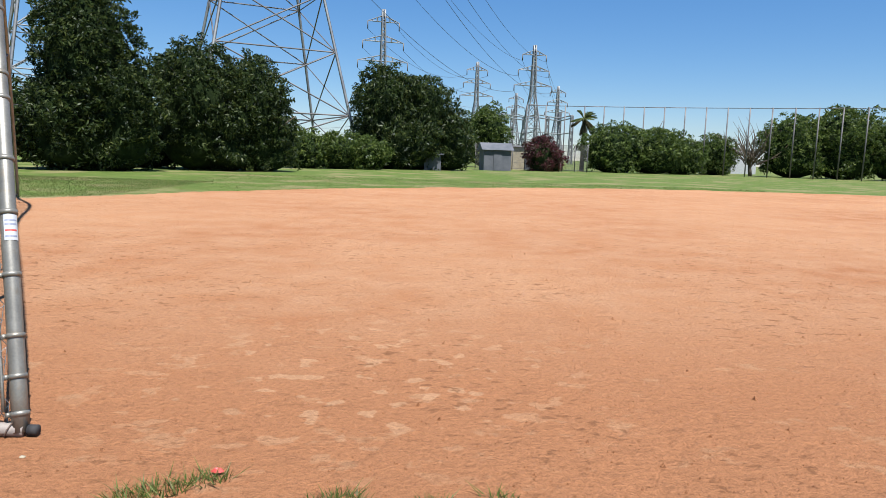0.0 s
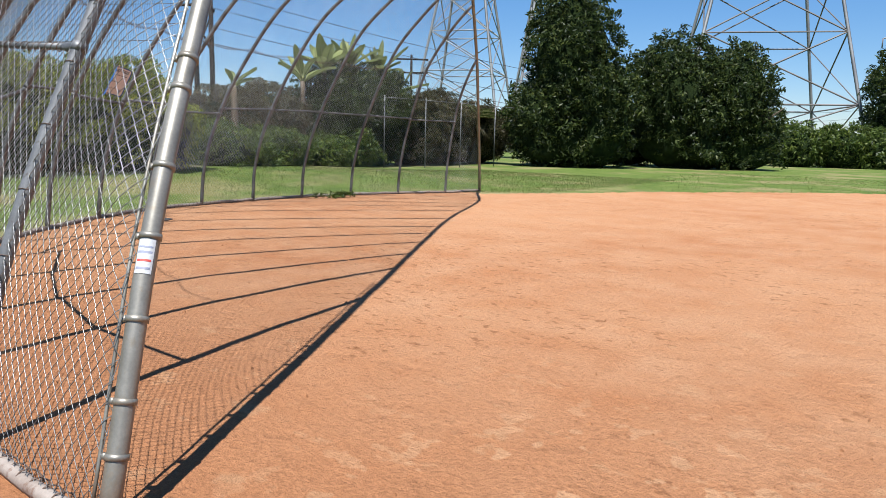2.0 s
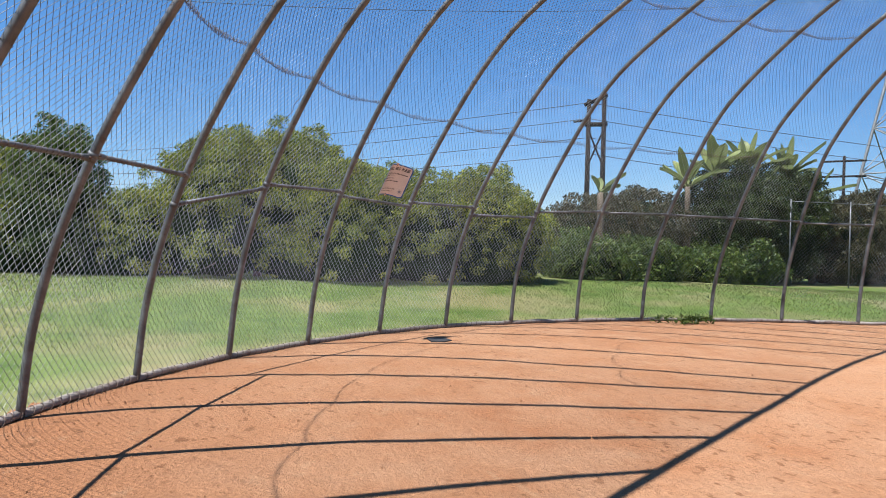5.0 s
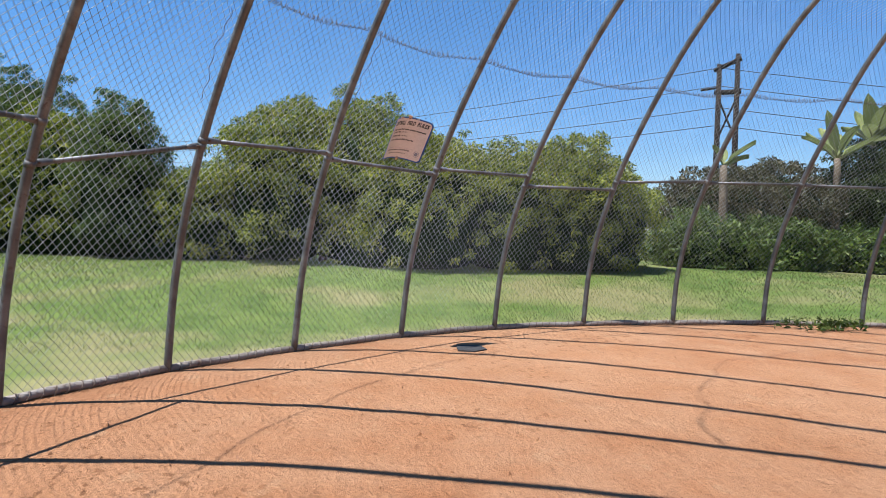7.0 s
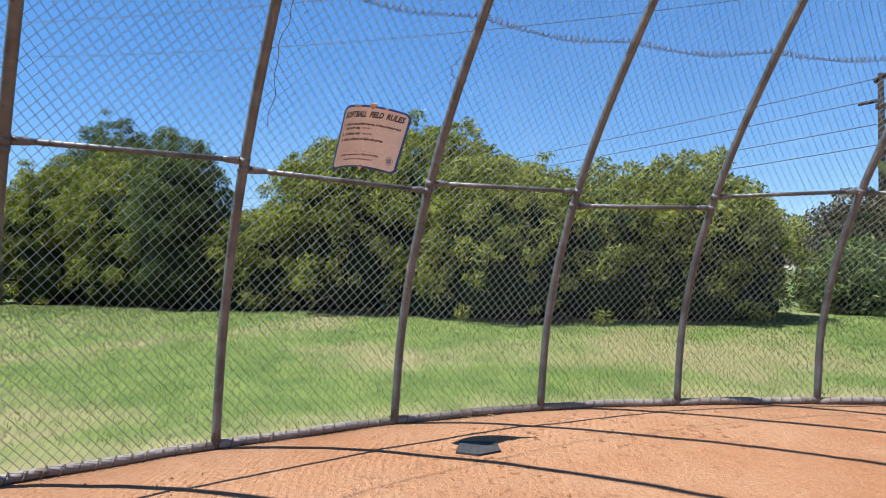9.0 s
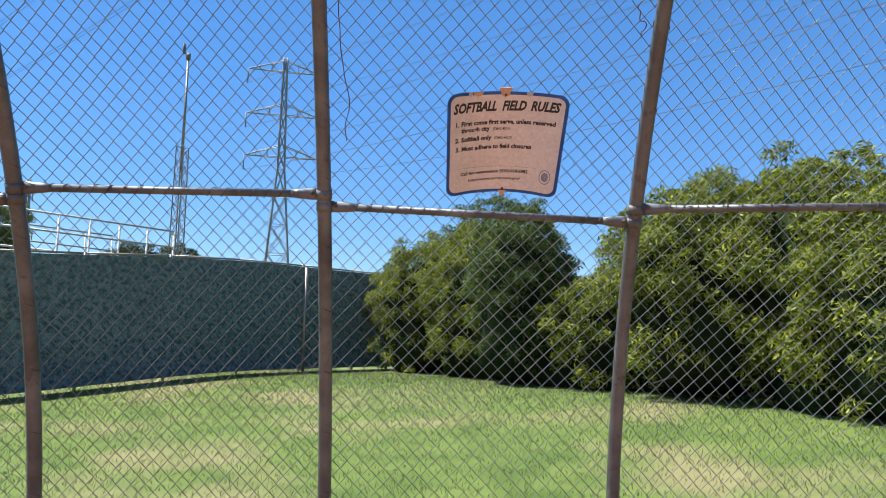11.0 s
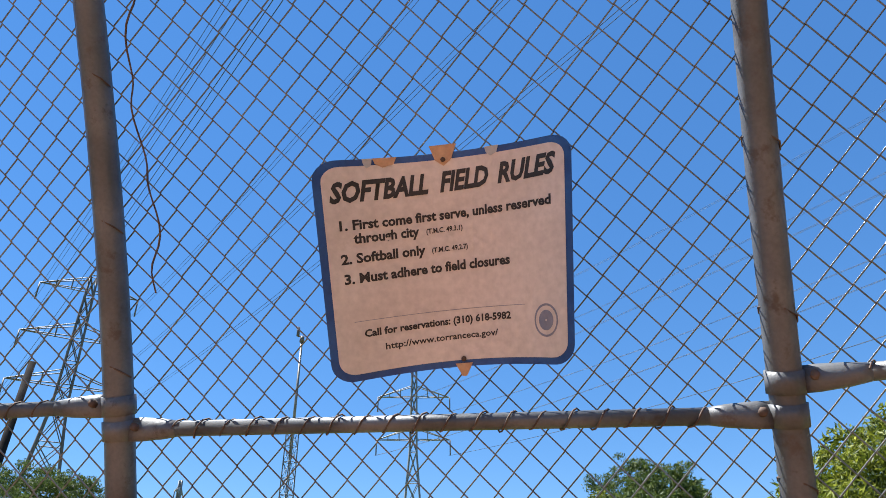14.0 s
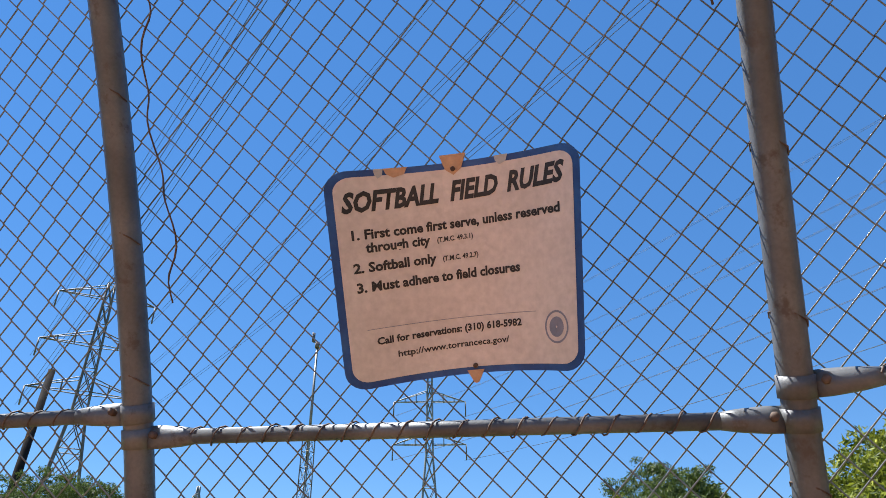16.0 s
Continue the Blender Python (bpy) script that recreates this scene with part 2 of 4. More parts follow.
# ---- mesh tools ----
class Geo:
    """Collects vertices, quads and triangles into one mesh."""

    def __init__(self):
        self.v, self.q, self.t, self.n = [], [], [], 0

    def add(self, v, quads=None, tris=None):
        v = np.asarray(v, float).reshape(-1, 3)
        if quads is not None and len(quads):
            self.q.append(np.asarray(quads, int) + self.n)
        if tris is not None and len(tris):
            self.t.append(np.asarray(tris, int) + self.n)
        self.v.append(v)
        self.n += len(v)
        return self

    def mesh(self, name, smooth=True):
        v = np.concatenate(self.v)
        q = np.concatenate(self.q) if self.q else np.zeros((0, 4), int)
        t = np.concatenate(self.t) if self.t else np.zeros((0, 3), int)
        me = bpy.data.meshes.new(name)
        me.vertices.add(len(v))
        me.vertices.foreach_set("co", v.ravel().astype(np.float32))
        me.loops.add(q.size + t.size)
        me.loops.foreach_set("vertex_index", np.concatenate([q.ravel(), t.ravel()]).astype(np.int32))
        me.polygons.add(len(q) + len(t))
        start = np.concatenate([np.arange(len(q)) * 4, q.size + np.arange(len(t)) * 3])
        me.polygons.foreach_set("loop_start", start.astype(np.int32))
        me.polygons.foreach_set("use_smooth", np.full(len(q) + len(t), smooth))
        me.update(calc_edges=True)
        return me

    def tube(self, pts, r, sides=8, cap=True):
        p = np.asarray(pts, float)
        r = np.broadcast_to(np.asarray(r, float), len(p))
        d = np.gradient(p, axis=0)
        d /= np.linalg.norm(d, axis=1, keepdims=True) + 1e-9
        up = np.array([0.0, 0.0, 1.0]) if abs(d[0, 2]) < 0.9 else np.array([1.0, 0.0, 0.0])
        s = np.cross(d, up)
        s /= np.linalg.norm(s, axis=1, keepdims=True) + 1e-9
        w = np.cross(s, d)
        a = np.arange(sides) * 2 * np.pi / sides
        ring = p[:, None] + r[:, None, None] * (np.cos(a)[None, :, None] * s[:, None] + np.sin(a)[None, :, None] * w[:, None])
        n = len(p)
        i, k = np.meshgrid(np.arange(n - 1), np.arange(sides), indexing="ij")
        b = (k + 1) % sides
        q = np.stack([i * sides + k, i * sides + b, (i + 1) * sides + b, (i + 1) * sides + k], -1).reshape(-1, 4)
        v, t = ring.reshape(-1, 3), None
        if cap:
            v = np.concatenate([v, p[:1], p[-1:]])
            k = np.arange(sides)
            b = (k + 1) % sides
            e = (n - 1) * sides
            t = np.concatenate([np.stack([b, k, 0 * k + n * sides], 1), np.stack([e + k, e + b, 0 * k + n * sides + 1], 1)])
        return self.add(v, q, t)

    def bars(self, a, b, r, sides=3):
        """Many straight bars from a to b."""
        a, b = np.asarray(a, float), np.asarray(b, float)
        d = b - a
        d /= np.linalg.norm(d, axis=1, keepdims=True) + 1e-9
        up = np.where(np.abs(d[:, 2:]) < 0.9, [[0, 0, 1.0]], [[1.0, 0, 0]])
        s = np.cross(d, up)
        s /= np.linalg.norm(s, axis=1, keepdims=True) + 1e-9
        w = np.cross(s, d)
        r = np.broadcast_to(np.asarray(r, float), len(a))[:, None, None]
        an = np.arange(sides) * 2 * np.pi / sides
        off = r * (np.cos(an)[None, :, None] * s[:, None] + np.sin(an)[None, :, None] * w[:, None])
        v = np.concatenate([a[:, None] + off, b[:, None] + off], 1).reshape(-1, 3)
        k = np.arange(sides)
        f = np.stack([k, (k + 1) % sides, (k + 1) % sides + sides, k + sides], 1)
        q = (np.arange(len(a))[:, None, None] * 2 * sides + f[None]).reshape(-1, 4)
        return self.add(v, q)

    def box(self, lo, hi, m=None):
        lo, hi = np.asarray(lo, float), np.asarray(hi, float)
        c = np.array([[x, y, z] for x in (0, 1) for y in (0, 1) for z in (0, 1)], float)
        v = lo + c * (hi - lo)
        if m is not None:
            v = np.array([m @ Vector(p) for p in v])
        return self.add(v, [(0, 1, 3, 2), (4, 6, 7, 5), (0, 4, 5, 1), (2, 3, 7, 6), (0, 2, 6, 4), (1, 5, 7, 3)])


def thing(name, geo, material, label, category, group="", kind="", smooth=True):
    ob = new(name, geo.mesh(name, smooth) if geo else None)
    if geo:
        ob.data.materials.append(material)
    return tagged(ob, label, category, group, kind)


def part(name, geo, material, parent, label="", smooth=True):
    ob = new(name, geo.mesh(name, smooth))
    ob.data.materials.append(material)
    ob.parent = parent
    return tagged(ob, label) if label else ob


def curve_through(xs, ys, x):
    """A smooth, never overshooting curve through points."""
    xs, ys, x = np.asarray(xs, float), np.asarray(ys, float), np.asarray(x, float)
    h, d = np.diff(xs), np.diff(ys) / np.diff(xs)
    m = np.concatenate([[d[0]], np.where(d[:-1] * d[1:] > 0, 2 * d[:-1] * d[1:] / (d[:-1] + d[1:] + 1e-12), 0), [d[-1]]])
    k = np.clip(np.searchsorted(xs, x) - 1, 0, len(h) - 1)
    t = np.clip((x - xs[k]) / h[k], 0, 1)
    return ((2 * t**3 - 3 * t**2 + 1) * ys[k] + (t**3 - 2 * t**2 + t) * h[k] * m[k] + (3 * t**2 - 2 * t**3) * ys[k + 1] + (t**3 - t**2) * h[k] * m[k + 1])


def rise(x, y):
    """Height of the ground: the lawn behind the backstop climbs gently."""
    a = np.clip((-np.asarray(x, float) - 12.5) / 9, 0, 1)
    b = np.clip((34 - np.asarray(y, float)) / 16, 0, 1)
    return 0.42 * (3 * a**2 - 2 * a**3) * (3 * b**2 - 2 * b**3)


def hash_noise(x, y, s, seed=0):
    return np.array([noise.noise(Vector((a * s, b * s, seed))) for a, b in zip(np.ravel(x), np.ravel(y))]).reshape(np.shape(x))


# ---- ground ----
rng = np.random.default_rng(4)
axis = np.unique(np.concatenate([np.linspace(-60, 60, 121), np.array([-2500, -1200, -600, -300, -200, -150, -110, -80, 80, 110, 150, 200, 300, 600, 1200, 2500])]))
gx, gy = np.meshgrid(axis, axis, indexing="ij")
gz = rise(gx, gy) - 0.02
n = len(axis)
i, k = np.meshgrid(np.arange(n - 1), np.arange(n - 1), indexing="ij")
gq = np.stack([i * n + k, (i + 1) * n + k, (i + 1) * n + k + 1, i * n + k + 1], -1).reshape(-1, 4)
thing("ground", Geo().add(np.stack([gx, gy, gz], -1), gq), LAWN, "green lawn with dry straw patches round the infield", "lawn", kind="structure")

# the backstop's plan: feet of the arch, chord and ribs
O, CH, NR = np.array([-2.27, 3.82]), np.array([-0.4900, 0.8717]), np.array([0.8717, 0.4900])
SPAN, RIBS, RC, RR = 19.499, 17, np.array([-2.986, 14.059]), 10.42
# for each rib: bearing and distance of its foot from the middle, the way it leans, how late it bends, how straight it rises
FOOT_A = [274.0, 266.8, 259.2, 251.2, 242.6, 234.0, 225.6, 217.3, 208.6, 200.2, 192.1, 183.9, 175.6, 167.0, 158.5, 149.9, 142.6]
FOOT_R = [10.264, 10.249, 10.356, 10.434, 10.481, 10.536, 10.556, 10.563, 10.633, 10.669, 10.592, 10.496, 10.452, 10.425, 10.437, 10.491, 11.127]
LEAN_A = [101.3, 89.9, 77.5, 66.1, 56.9, 49.1, 41.1, 37.5, 36.8, 32.3, 26.9, 22.3, 17.5, 11.9, 6.0, -1.5, -8.7]
LATE = [0.663, 0.778, 0.923, 0.953, 1.023, 1.076, 1.112, 1.130, 1.058, 1.042, 1.008, 0.958, 0.887, 0.866, 0.896, 0.908, 0.926]
STRAIGHT = [0.179, 0.110, 0.025, 0.069, 0.112, 0.103, 0.101, 0.126, 0.110, 0.083, 0.057, 0.025, 0.023, 0.031, 0.037, 0.073, 0.100]


def per_rib(table, k):
    return curve_through(np.arange(RIBS), table, np.asarray(k, float))


def plan(k):
    """Foot of rib k on the base curve, as distance along the chord and depth behind it."""
    a, r = np.radians(per_rib(FOOT_A, k)), per_rib(FOOT_R, k)
    p = RC + r[..., None] * np.stack([np.cos(a), np.sin(a)], -1)
    along, depth = (p - O) @ CH, -((p - O) @ NR)
    return along, np.maximum(depth, 0.0)


ARCH_X = [0, 0.45, 0.92, 1.73, 3.1, 4.2, 5.0, 5.85, 9.7]
ARCH_NEAR = [0, 1.15, 2.03, 3.29, 4.47, 5.02, 5.29, 5.59, 6.72]
ARCH_FAR = [0, 1.22, 2.25, 3.86, 5.11, 5.64, 6.00, 6.20, 6.72]


def arch_height(along):
    near = curve_through(ARCH_X, ARCH_NEAR, np.clip(along, 0, 9.7))
    far = curve_through(ARCH_X, ARCH_FAR, np.clip(SPAN - along, 0, 9.7))
    return np.where(np.asarray(along) < SPAN / 2, near, far)


def bow(along):
    """How far the arch swings out of the chord's upright plane."""
    return curve_through([0, 2.5, 8, 13, 16.5, SPAN], [0, -0.080, -0.160, 0.123, -0.103, 0], np.clip(along, 0, SPAN))


def lean(k):
    """Plan direction in which rib k bends over, its reach to the arch and the height where it meets it."""
    along, depth = plan(k)
    th = np.radians(per_rib(LEAN_A, k))
    way = np.stack([np.cos(th), np.sin(th)], -1)
    reach = depth / (way @ NR)
    reach = np.maximum(depth + bow(along + reach * (way @ CH)), 0) / (way @ NR)
    return way, reach, arch_height(along + reach * (way @ CH))


def shell(k, tau):
    """A point of the backstop's surface: rib k, share tau of the height."""
    along, depth = plan(k)
    way, reach, top = lean(k)
    g = curve_through([0, 0.1, 0.2, 0.323, 0.508, 0.677, 0.83, 0.93, 1], [0, 0.005, 0.026, 0.075, 0.19, 0.335, 0.58, 0.80, 1], tau)
    straight = per_rib(STRAIGHT, k)
    f = reach * ((1 - straight) * g ** per_rib(LATE, k) + straight * np.asarray(tau))
    p = O + along[..., None] * CH - depth[..., None] * NR + f[..., None] * way
    return np.concatenate([p, (top * tau)[..., None]], -1)


# dirt infield with a worn edge
DC, DR = np.array([23.9, 4.6]), 38.1


def dirt_inside(x, y):
    p = np.stack([x, y], -1)
    wob = 0.5 * hash_noise(x, y, 0.5) + 0.25 * hash_noise(x, y, 1.7, 3)
    inner = np.hypot(x - RC[0], y - RC[1]) < RR + 0.30 + 0.15 * wob
    shell_side = (p - O) @ NR < 0
    field = (np.hypot(x - DC[0], y - DC[1]) < DR + wob) & (y > 2.4 + 0.35 * wob + 0.01 * x)
    apron = (y > 2.5 + 0.3 * wob) & (x > -6) & (y < 5) & (x < 0)
    return np.where(shell_side & ~apron, inner & (np.hypot(x - RC[0], y - RC[1]) < RR + 0.45), field)


def dirt_sheet(xs, ys):
    x, y = np.meshgrid(xs, ys, indexing="ij")
    z = 0.012 * hash_noise(x, y, 1.1, 7) + 0.006 * hash_noise(x, y, 4.0, 9)
    ok = dirt_inside(x, y)
    n = len(ys)
    i, k = np.meshgrid(np.arange(len(xs) - 1), np.arange(n - 1), indexing="ij")
    q = np.stack([i * n + k, (i + 1) * n + k, (i + 1) * n + k + 1, i * n + k + 1], -1).reshape(-1, 4)
    keep = ok.ravel()[q].sum(1) >= 3
    return np.stack([x, y, z], -1).reshape(-1, 3), q[keep]


dv, dq = dirt_sheet(np.concatenate([np.arange(-14, 5, 0.11), np.arange(5, 63, 0.6)]), np.concatenate([np.arange(2.2, 14, 0.11), np.arange(14, 44, 0.3)]))
thing("infield", Geo().add(dv, dq), DIRT, "orange-brown clay softball infield scuffed by feet", "dirt infield", kind="structure")

# crumbs of clay and gravel
m = 16000
cx, cy = rng.uniform(-11, 9, m), 3.0 + 20 * rng.random(m) ** 1.8
cs = rng.uniform(0.004, 0.012, m) * (1 + 1.3 * (rng.random(m) > 0.95))
tet = np.array([[1, 0, -0.3], [-0.5, 0.87, -0.3], [-0.5, -0.87, -0.3], [0.1, 0.1, 0.8]])
ca = rng.uniform(0, 6.3, m)
cv = tet[None] * cs[:, None, None] * rng.uniform(0.6, 1.4, (m, 4, 1))
cv = np.stack([cv[..., 0] * np.cos(ca)[:, None] - cv[..., 1] * np.sin(ca)[:, None], cv[..., 0] * np.sin(ca)[:, None] + cv[..., 1] * np.cos(ca)[:, None], cv[..., 2]], -1)
cz = np.array([0.012 * noise.noise(Vector((a * 1.1, b * 1.1, 7))) + 0.006 * noise.noise(Vector((a * 4, b * 4, 9))) for a, b in zip(cx, cy)])
cv += np.stack([cx, cy, cz + 0.001], -1)[:, None]
ct = (np.arange(m)[:, None, None] * 4 + np.array([[0, 1, 3], [1, 2, 3], [2, 0, 3]])[None]).reshape(-1, 3)
ok = dirt_inside(cx, cy)
ct = ct[np.repeat(ok, 3)]
thing("clay_crumbs", Geo().add(cv, None, ct), DIRT, "small loose crumbs of orange clay on the infield", "gravel", kind="stuff", smooth=False)


def blades(count, x0, x1, y0, y1, h, keep):
    x, y = rng.uniform(x0, x1, count), rng.uniform(y0, y1, count)
    ok = keep(x, y)
    x, y = x[ok], y[ok]
    c, a = len(x), rng.uniform(0, 6.3, len(x))
    hh = h * rng.uniform(0.5, 1.3, c)
    w = 0.002 + 0.0004 * np.hypot(x + 6, y - 9)
    base = np.stack([x, y, rise(x, y) - 0.025], -1)
    side = np.stack([np.cos(a), np.sin(a), 0 * a], -1) * w[:, None]
    tip = base + np.stack([rng.normal(0, 0.9, c) * hh, rng.normal(0, 0.9, c) * hh, hh + 0.02], -1)
    return np.stack([base - side, base + side, tip], 1).reshape(-1, 3), np.arange(3 * c).reshape(-1, 3)


grass = Geo()
for args in ((70000, -24, -11.5, -6, 17, 0.03), (30000, -21, -10, 17, 34, 0.035), (20000, -12, 22, 20, 46, 0.04)):
    v, t = blades(*args, lambda x, y: ~dirt_inside(x, y) & (np.hypot(x - RC[0], y - RC[1]) > RR + 0.12))
    grass.add(v, None, t)
tufts = np.array([[-1.40, 3.20, 0.13], [-1.15, 3.36, 0.10], [-1.28, 3.28, 0.12], [-0.5, 3.16, 0.12], [-0.1, 3.12, 0.1], [0.25, 3.2, 0.07], [-2.6, 3.02, 0.16], [-2.35, 2.95, 0.12], [-12.3, 8.2, 0.1]])
v, t = blades(90000, -4.5, 3.5, 1.6, 3.6, 0.055, lambda x, y: (np.min([np.hypot(x - a, (y - b) * 1.6) / (r * (0.7 + 0.5 * np.sin(a * 9 + x * 30) ** 2)) for a, b, r in tufts], axis=0) < 1))
grass.add(v, None, t)
thing("lawn_grass", grass, BLADE, "short mown grass with dry straw blades", "grass", kind="stuff", smooth=False)

# ---- backstop ----
backstop = thing("backstop", None, None, "arched softball backstop of weathered pipes and chain-link mesh", "backstop")
for k in range(1, 16):
    tau = np.linspace(0, 1, 40)
    p = shell(np.full(40, k), tau)
    part("rib", Geo().tube(p, 0.037, 10), PIPE, backstop)
al = np.concatenate([np.linspace(0, 2.2, 26)[:-1], np.linspace(2.2, SPAN - 2.2, 60), np.linspace(SPAN - 2.2, SPAN, 26)[1:]])
ap = np.concatenate([O + al[:, None] * CH + bow(al)[:, None] * NR, arch_height(al)[:, None]], 1)
ap[:, 2] += 0.02
arch = part("front_arch", Geo().tube(ap, 0.043, 14), GALV, backstop, "thick grey galvanised front arch pipe")
dist = np.concatenate([[0], np.cumsum(np.linalg.norm(np.diff(ap, axis=0), axis=1))])


def on_arch(d):
    return np.array([np.interp(d, dist, ap[:, c]) for c in range(3)])


for d in (0.10, 0.30, 0.52, 0.86, 1.22, 1.55, 1.95, 2.12, 2.6, 3.1, 3.7):
    c, e = on_arch(d - 0.013), on_arch(d + 0.013)
    band = Geo().tube([c, e], 0.049, 14)
    out = np.array([-NR[0], -NR[1], 0]) * 0.055
    band.tube([c + out, e + out], 0.014, 6)
    part("brace_band", band, GALV, arch)
# tension bar along the mesh's edge
tb = np.array([on_arch(d) for d in np.linspace(0.12, 5.5, 40)]) - np.array([NR[0], NR[1], 0]) * 0.075
part("tension_bar", Geo().tube(tb, 0.009, 6), GALV, backstop)
# sticker wrapped round the arch pipe
d0, d1 = 1.05, 1.20
for lab, lo, hi, material in (("sticker", d0, d1, STICKER), ("sticker_print", d0 + 0.112, d0 + 0.120, SEAL), ("sticker_print", d0 + 0.088, d0 + 0.098, SEAL), ("sticker_print", d0 + 0.052, d0 + 0.062, RED), ("sticker_print", d0 + 0.018, d0 + 0.028, SEAL)):
    a, b = on_arch(lo), on_arch(hi)
    ax = Vector(b - a).normalized()
    s = ax.cross(Vector((0, 0, 1))).normalized()
    t = ax.cross(s)
    ang = np.radians(np.linspace(-52, 48, 14) if lab == "sticker" else np.linspace(-44, 36, 12))
    front = math.atan2(Vector((0.72, -0.69, 0)).dot(t), Vector((0.72, -0.69, 0)).dot(s))
    r = 0.0445 if lab == "sticker" else 0.0452
    ring = [np.array(c) + r * (math.cos(front + w) * np.array(s) + math.sin(front + w) * np.array(t)) for c in (a, b) for w in ang]
    m = len(ang)
    g = Geo().add(ring, [(j, j + 1, m + j + 1, m + j) for j in range(m - 1)])
    part(lab, g, material, arch, "white paper sticker with faded print" if lab == "sticker" else "")

# base pipe on the ground, in lengths from rib to rib
for k in range(16):
    p = shell(np.linspace(k, k + 1, 9), np.zeros(9))
    p[:, 2] = 0.035 + 0.006 * np.sin(np.arange(9) * 1.3 + k)
    p[0] = p[0] + (p[1] - p[0]) * (-0.12 if k == 0 else 0.0)
    part("base_pipe", Geo().tube(p, 0.037, 10), KERB, backstop)
# solid black stub; its colour stands for the shade inside the open pipe
ends = Geo().tube([shell(np.array(0.0), np.array(0.0)) + np.array([0.09, 0.0, 0.036]), shell(np.array(0.0), np.array(0.0)) + np.array([0.04, 0.0, 0.036])], 0.030, 10)
part("pipe_end", ends, RUBBER, backstop, "black stub painted as the shaded open end of the base pipe")


def at_height(k, z):
    return shell(np.array(float(k)), np.array(min(1.0, z / float(lean(np.array(float(k)))[2]))))


# horizontal rails with flattened ends bolted to bands on the ribs
LEVELS = [2.05, 2.04, 2.12, 2.08, 2.145, 1.84, 2.175, 2.143, 2.15, 2.02, 2.135, 2.18, 2.19, 2.168, 2.11]
FALL = [2.05, 2.13, 2.12, 2.12, 2.14, 2.128, 2.20, 2.086, 2.15, 2.03, 2.20, 2.198, 2.17, 2.136, 2.097]
for k in range(1, 15):
    z0 = LEVELS[k]
    z1 = FALL[k]
    a, b = at_height(k, z0), at_height(k + 1, z1)
    d = (b - a) / np.linalg.norm(b - a)
    a, b = a + d * 0.035, b - d * 0.035
    rail = part("rail", Geo().tube([a + d * 0.10, b - d * 0.10], 0.0195, 10), PIPE, backstop)
    for e, w in ((a, 1), (b, -1)):
        g = Geo().tube([e, e + w * d * 0.03, e + w * d * 0.09, e + w * d * 0.13], [0.031, 0.031, 0.026, 0.0197], 10)
        v = g.v[0]
        flat = np.cross(d, [0, 0, 1.0])
        flat /= np.linalg.norm(flat)
        off = (v - e) @ flat
        sh = np.clip(1 - np.abs((v - e) @ d) / 0.13, 0, 1)
        g.v[0] = v - (off * 0.55 * sh)[:, None] * flat
        part("rail_end", g, PIPE, rail)
        bolt = e + w * d * 0.022 + flat * 0.02 * (1 if flat @ np.array([*NR, 0]) > 0 else -1)
        part("bolt", Geo().tube([bolt - flat * 0.012, bolt + flat * 0.012], 0.010, 6), RUSTY, rail)
    for kk2, z in ((k, z0), (k + 1, z1)):
        c, e = at_height(kk2, z - 0.022), at_height(kk2, z + 0.022)
        part("rail_band", Geo().tube([c, e], 0.042, 10), PIPE, backstop)

# wire laced round the rails and the base pipe
def lacing(a, b, radius, pitch, wire):
    a, b = np.asarray(a), np.asarray(b)
    d = b - a
    L = np.linalg.norm(d)
    d = d / L
    s = np.cross(d, [0, 0, 1.0])
    s /= np.linalg.norm(s)
    w = np.cross(s, d)
    t = np.arange(0, L / pitch, 1 / 9)
    r = radius * (1 + 0.12 * np.sin(t * 2.3))
    p = a + (t * pitch)[:, None] * d + (r * np.cos(2 * np.pi * t))[:, None] * s + (r * np.sin(2 * np.pi * t))[:, None] * w
    return Geo().tube(p, wire, 4, False)


for k in range(1, 15):
    a, b = at_height(k, LEVELS[k]), at_height(k + 1, FALL[k])
    d = (b - a) / np.linalg.norm(b - a)
    part("lacing_wire", lacing(a + d * 0.16, b - d * 0.16, 0.0222, 0.07, 0.0024), RUSTY, backstop, "rusty wire laced round a rail")
for k in range(16):
    a, b = shell(np.array([k, k + 1.0]), np.zeros(2))
    part("lacing_wire", lacing(a + [0, 0, 0.036], b + [0, 0, 0.036], 0.043, 0.11, 0.0042), RUSTY, backstop, "rusty wire laced round the base pipe")
for k, z0, z1 in ((7.07, 2.45, 3.35), (8.0 - 0.06, 2.9, 3.1), (5.9, 2.5, 3.2)):
    t = np.linspace(0, 1, 40)
    p = np.array([at_height(k + 0.012 * math.sin(9 * q), z0 + (z1 - z0) * q) for q in t]) + 0.012 * np.stack([np.sin(t * 31), np.cos(t * 27), 0 * t], -1)
    part("loose_wire", Geo().tube(p, 0.0028, 4), RUSTY, backstop, "loose twisted rusty wire")

# chain-link fabric, bay by bay, hung on the outside of the ribs
PITCH = 0.0445
TAU = np.linspace(0, 1, 61)


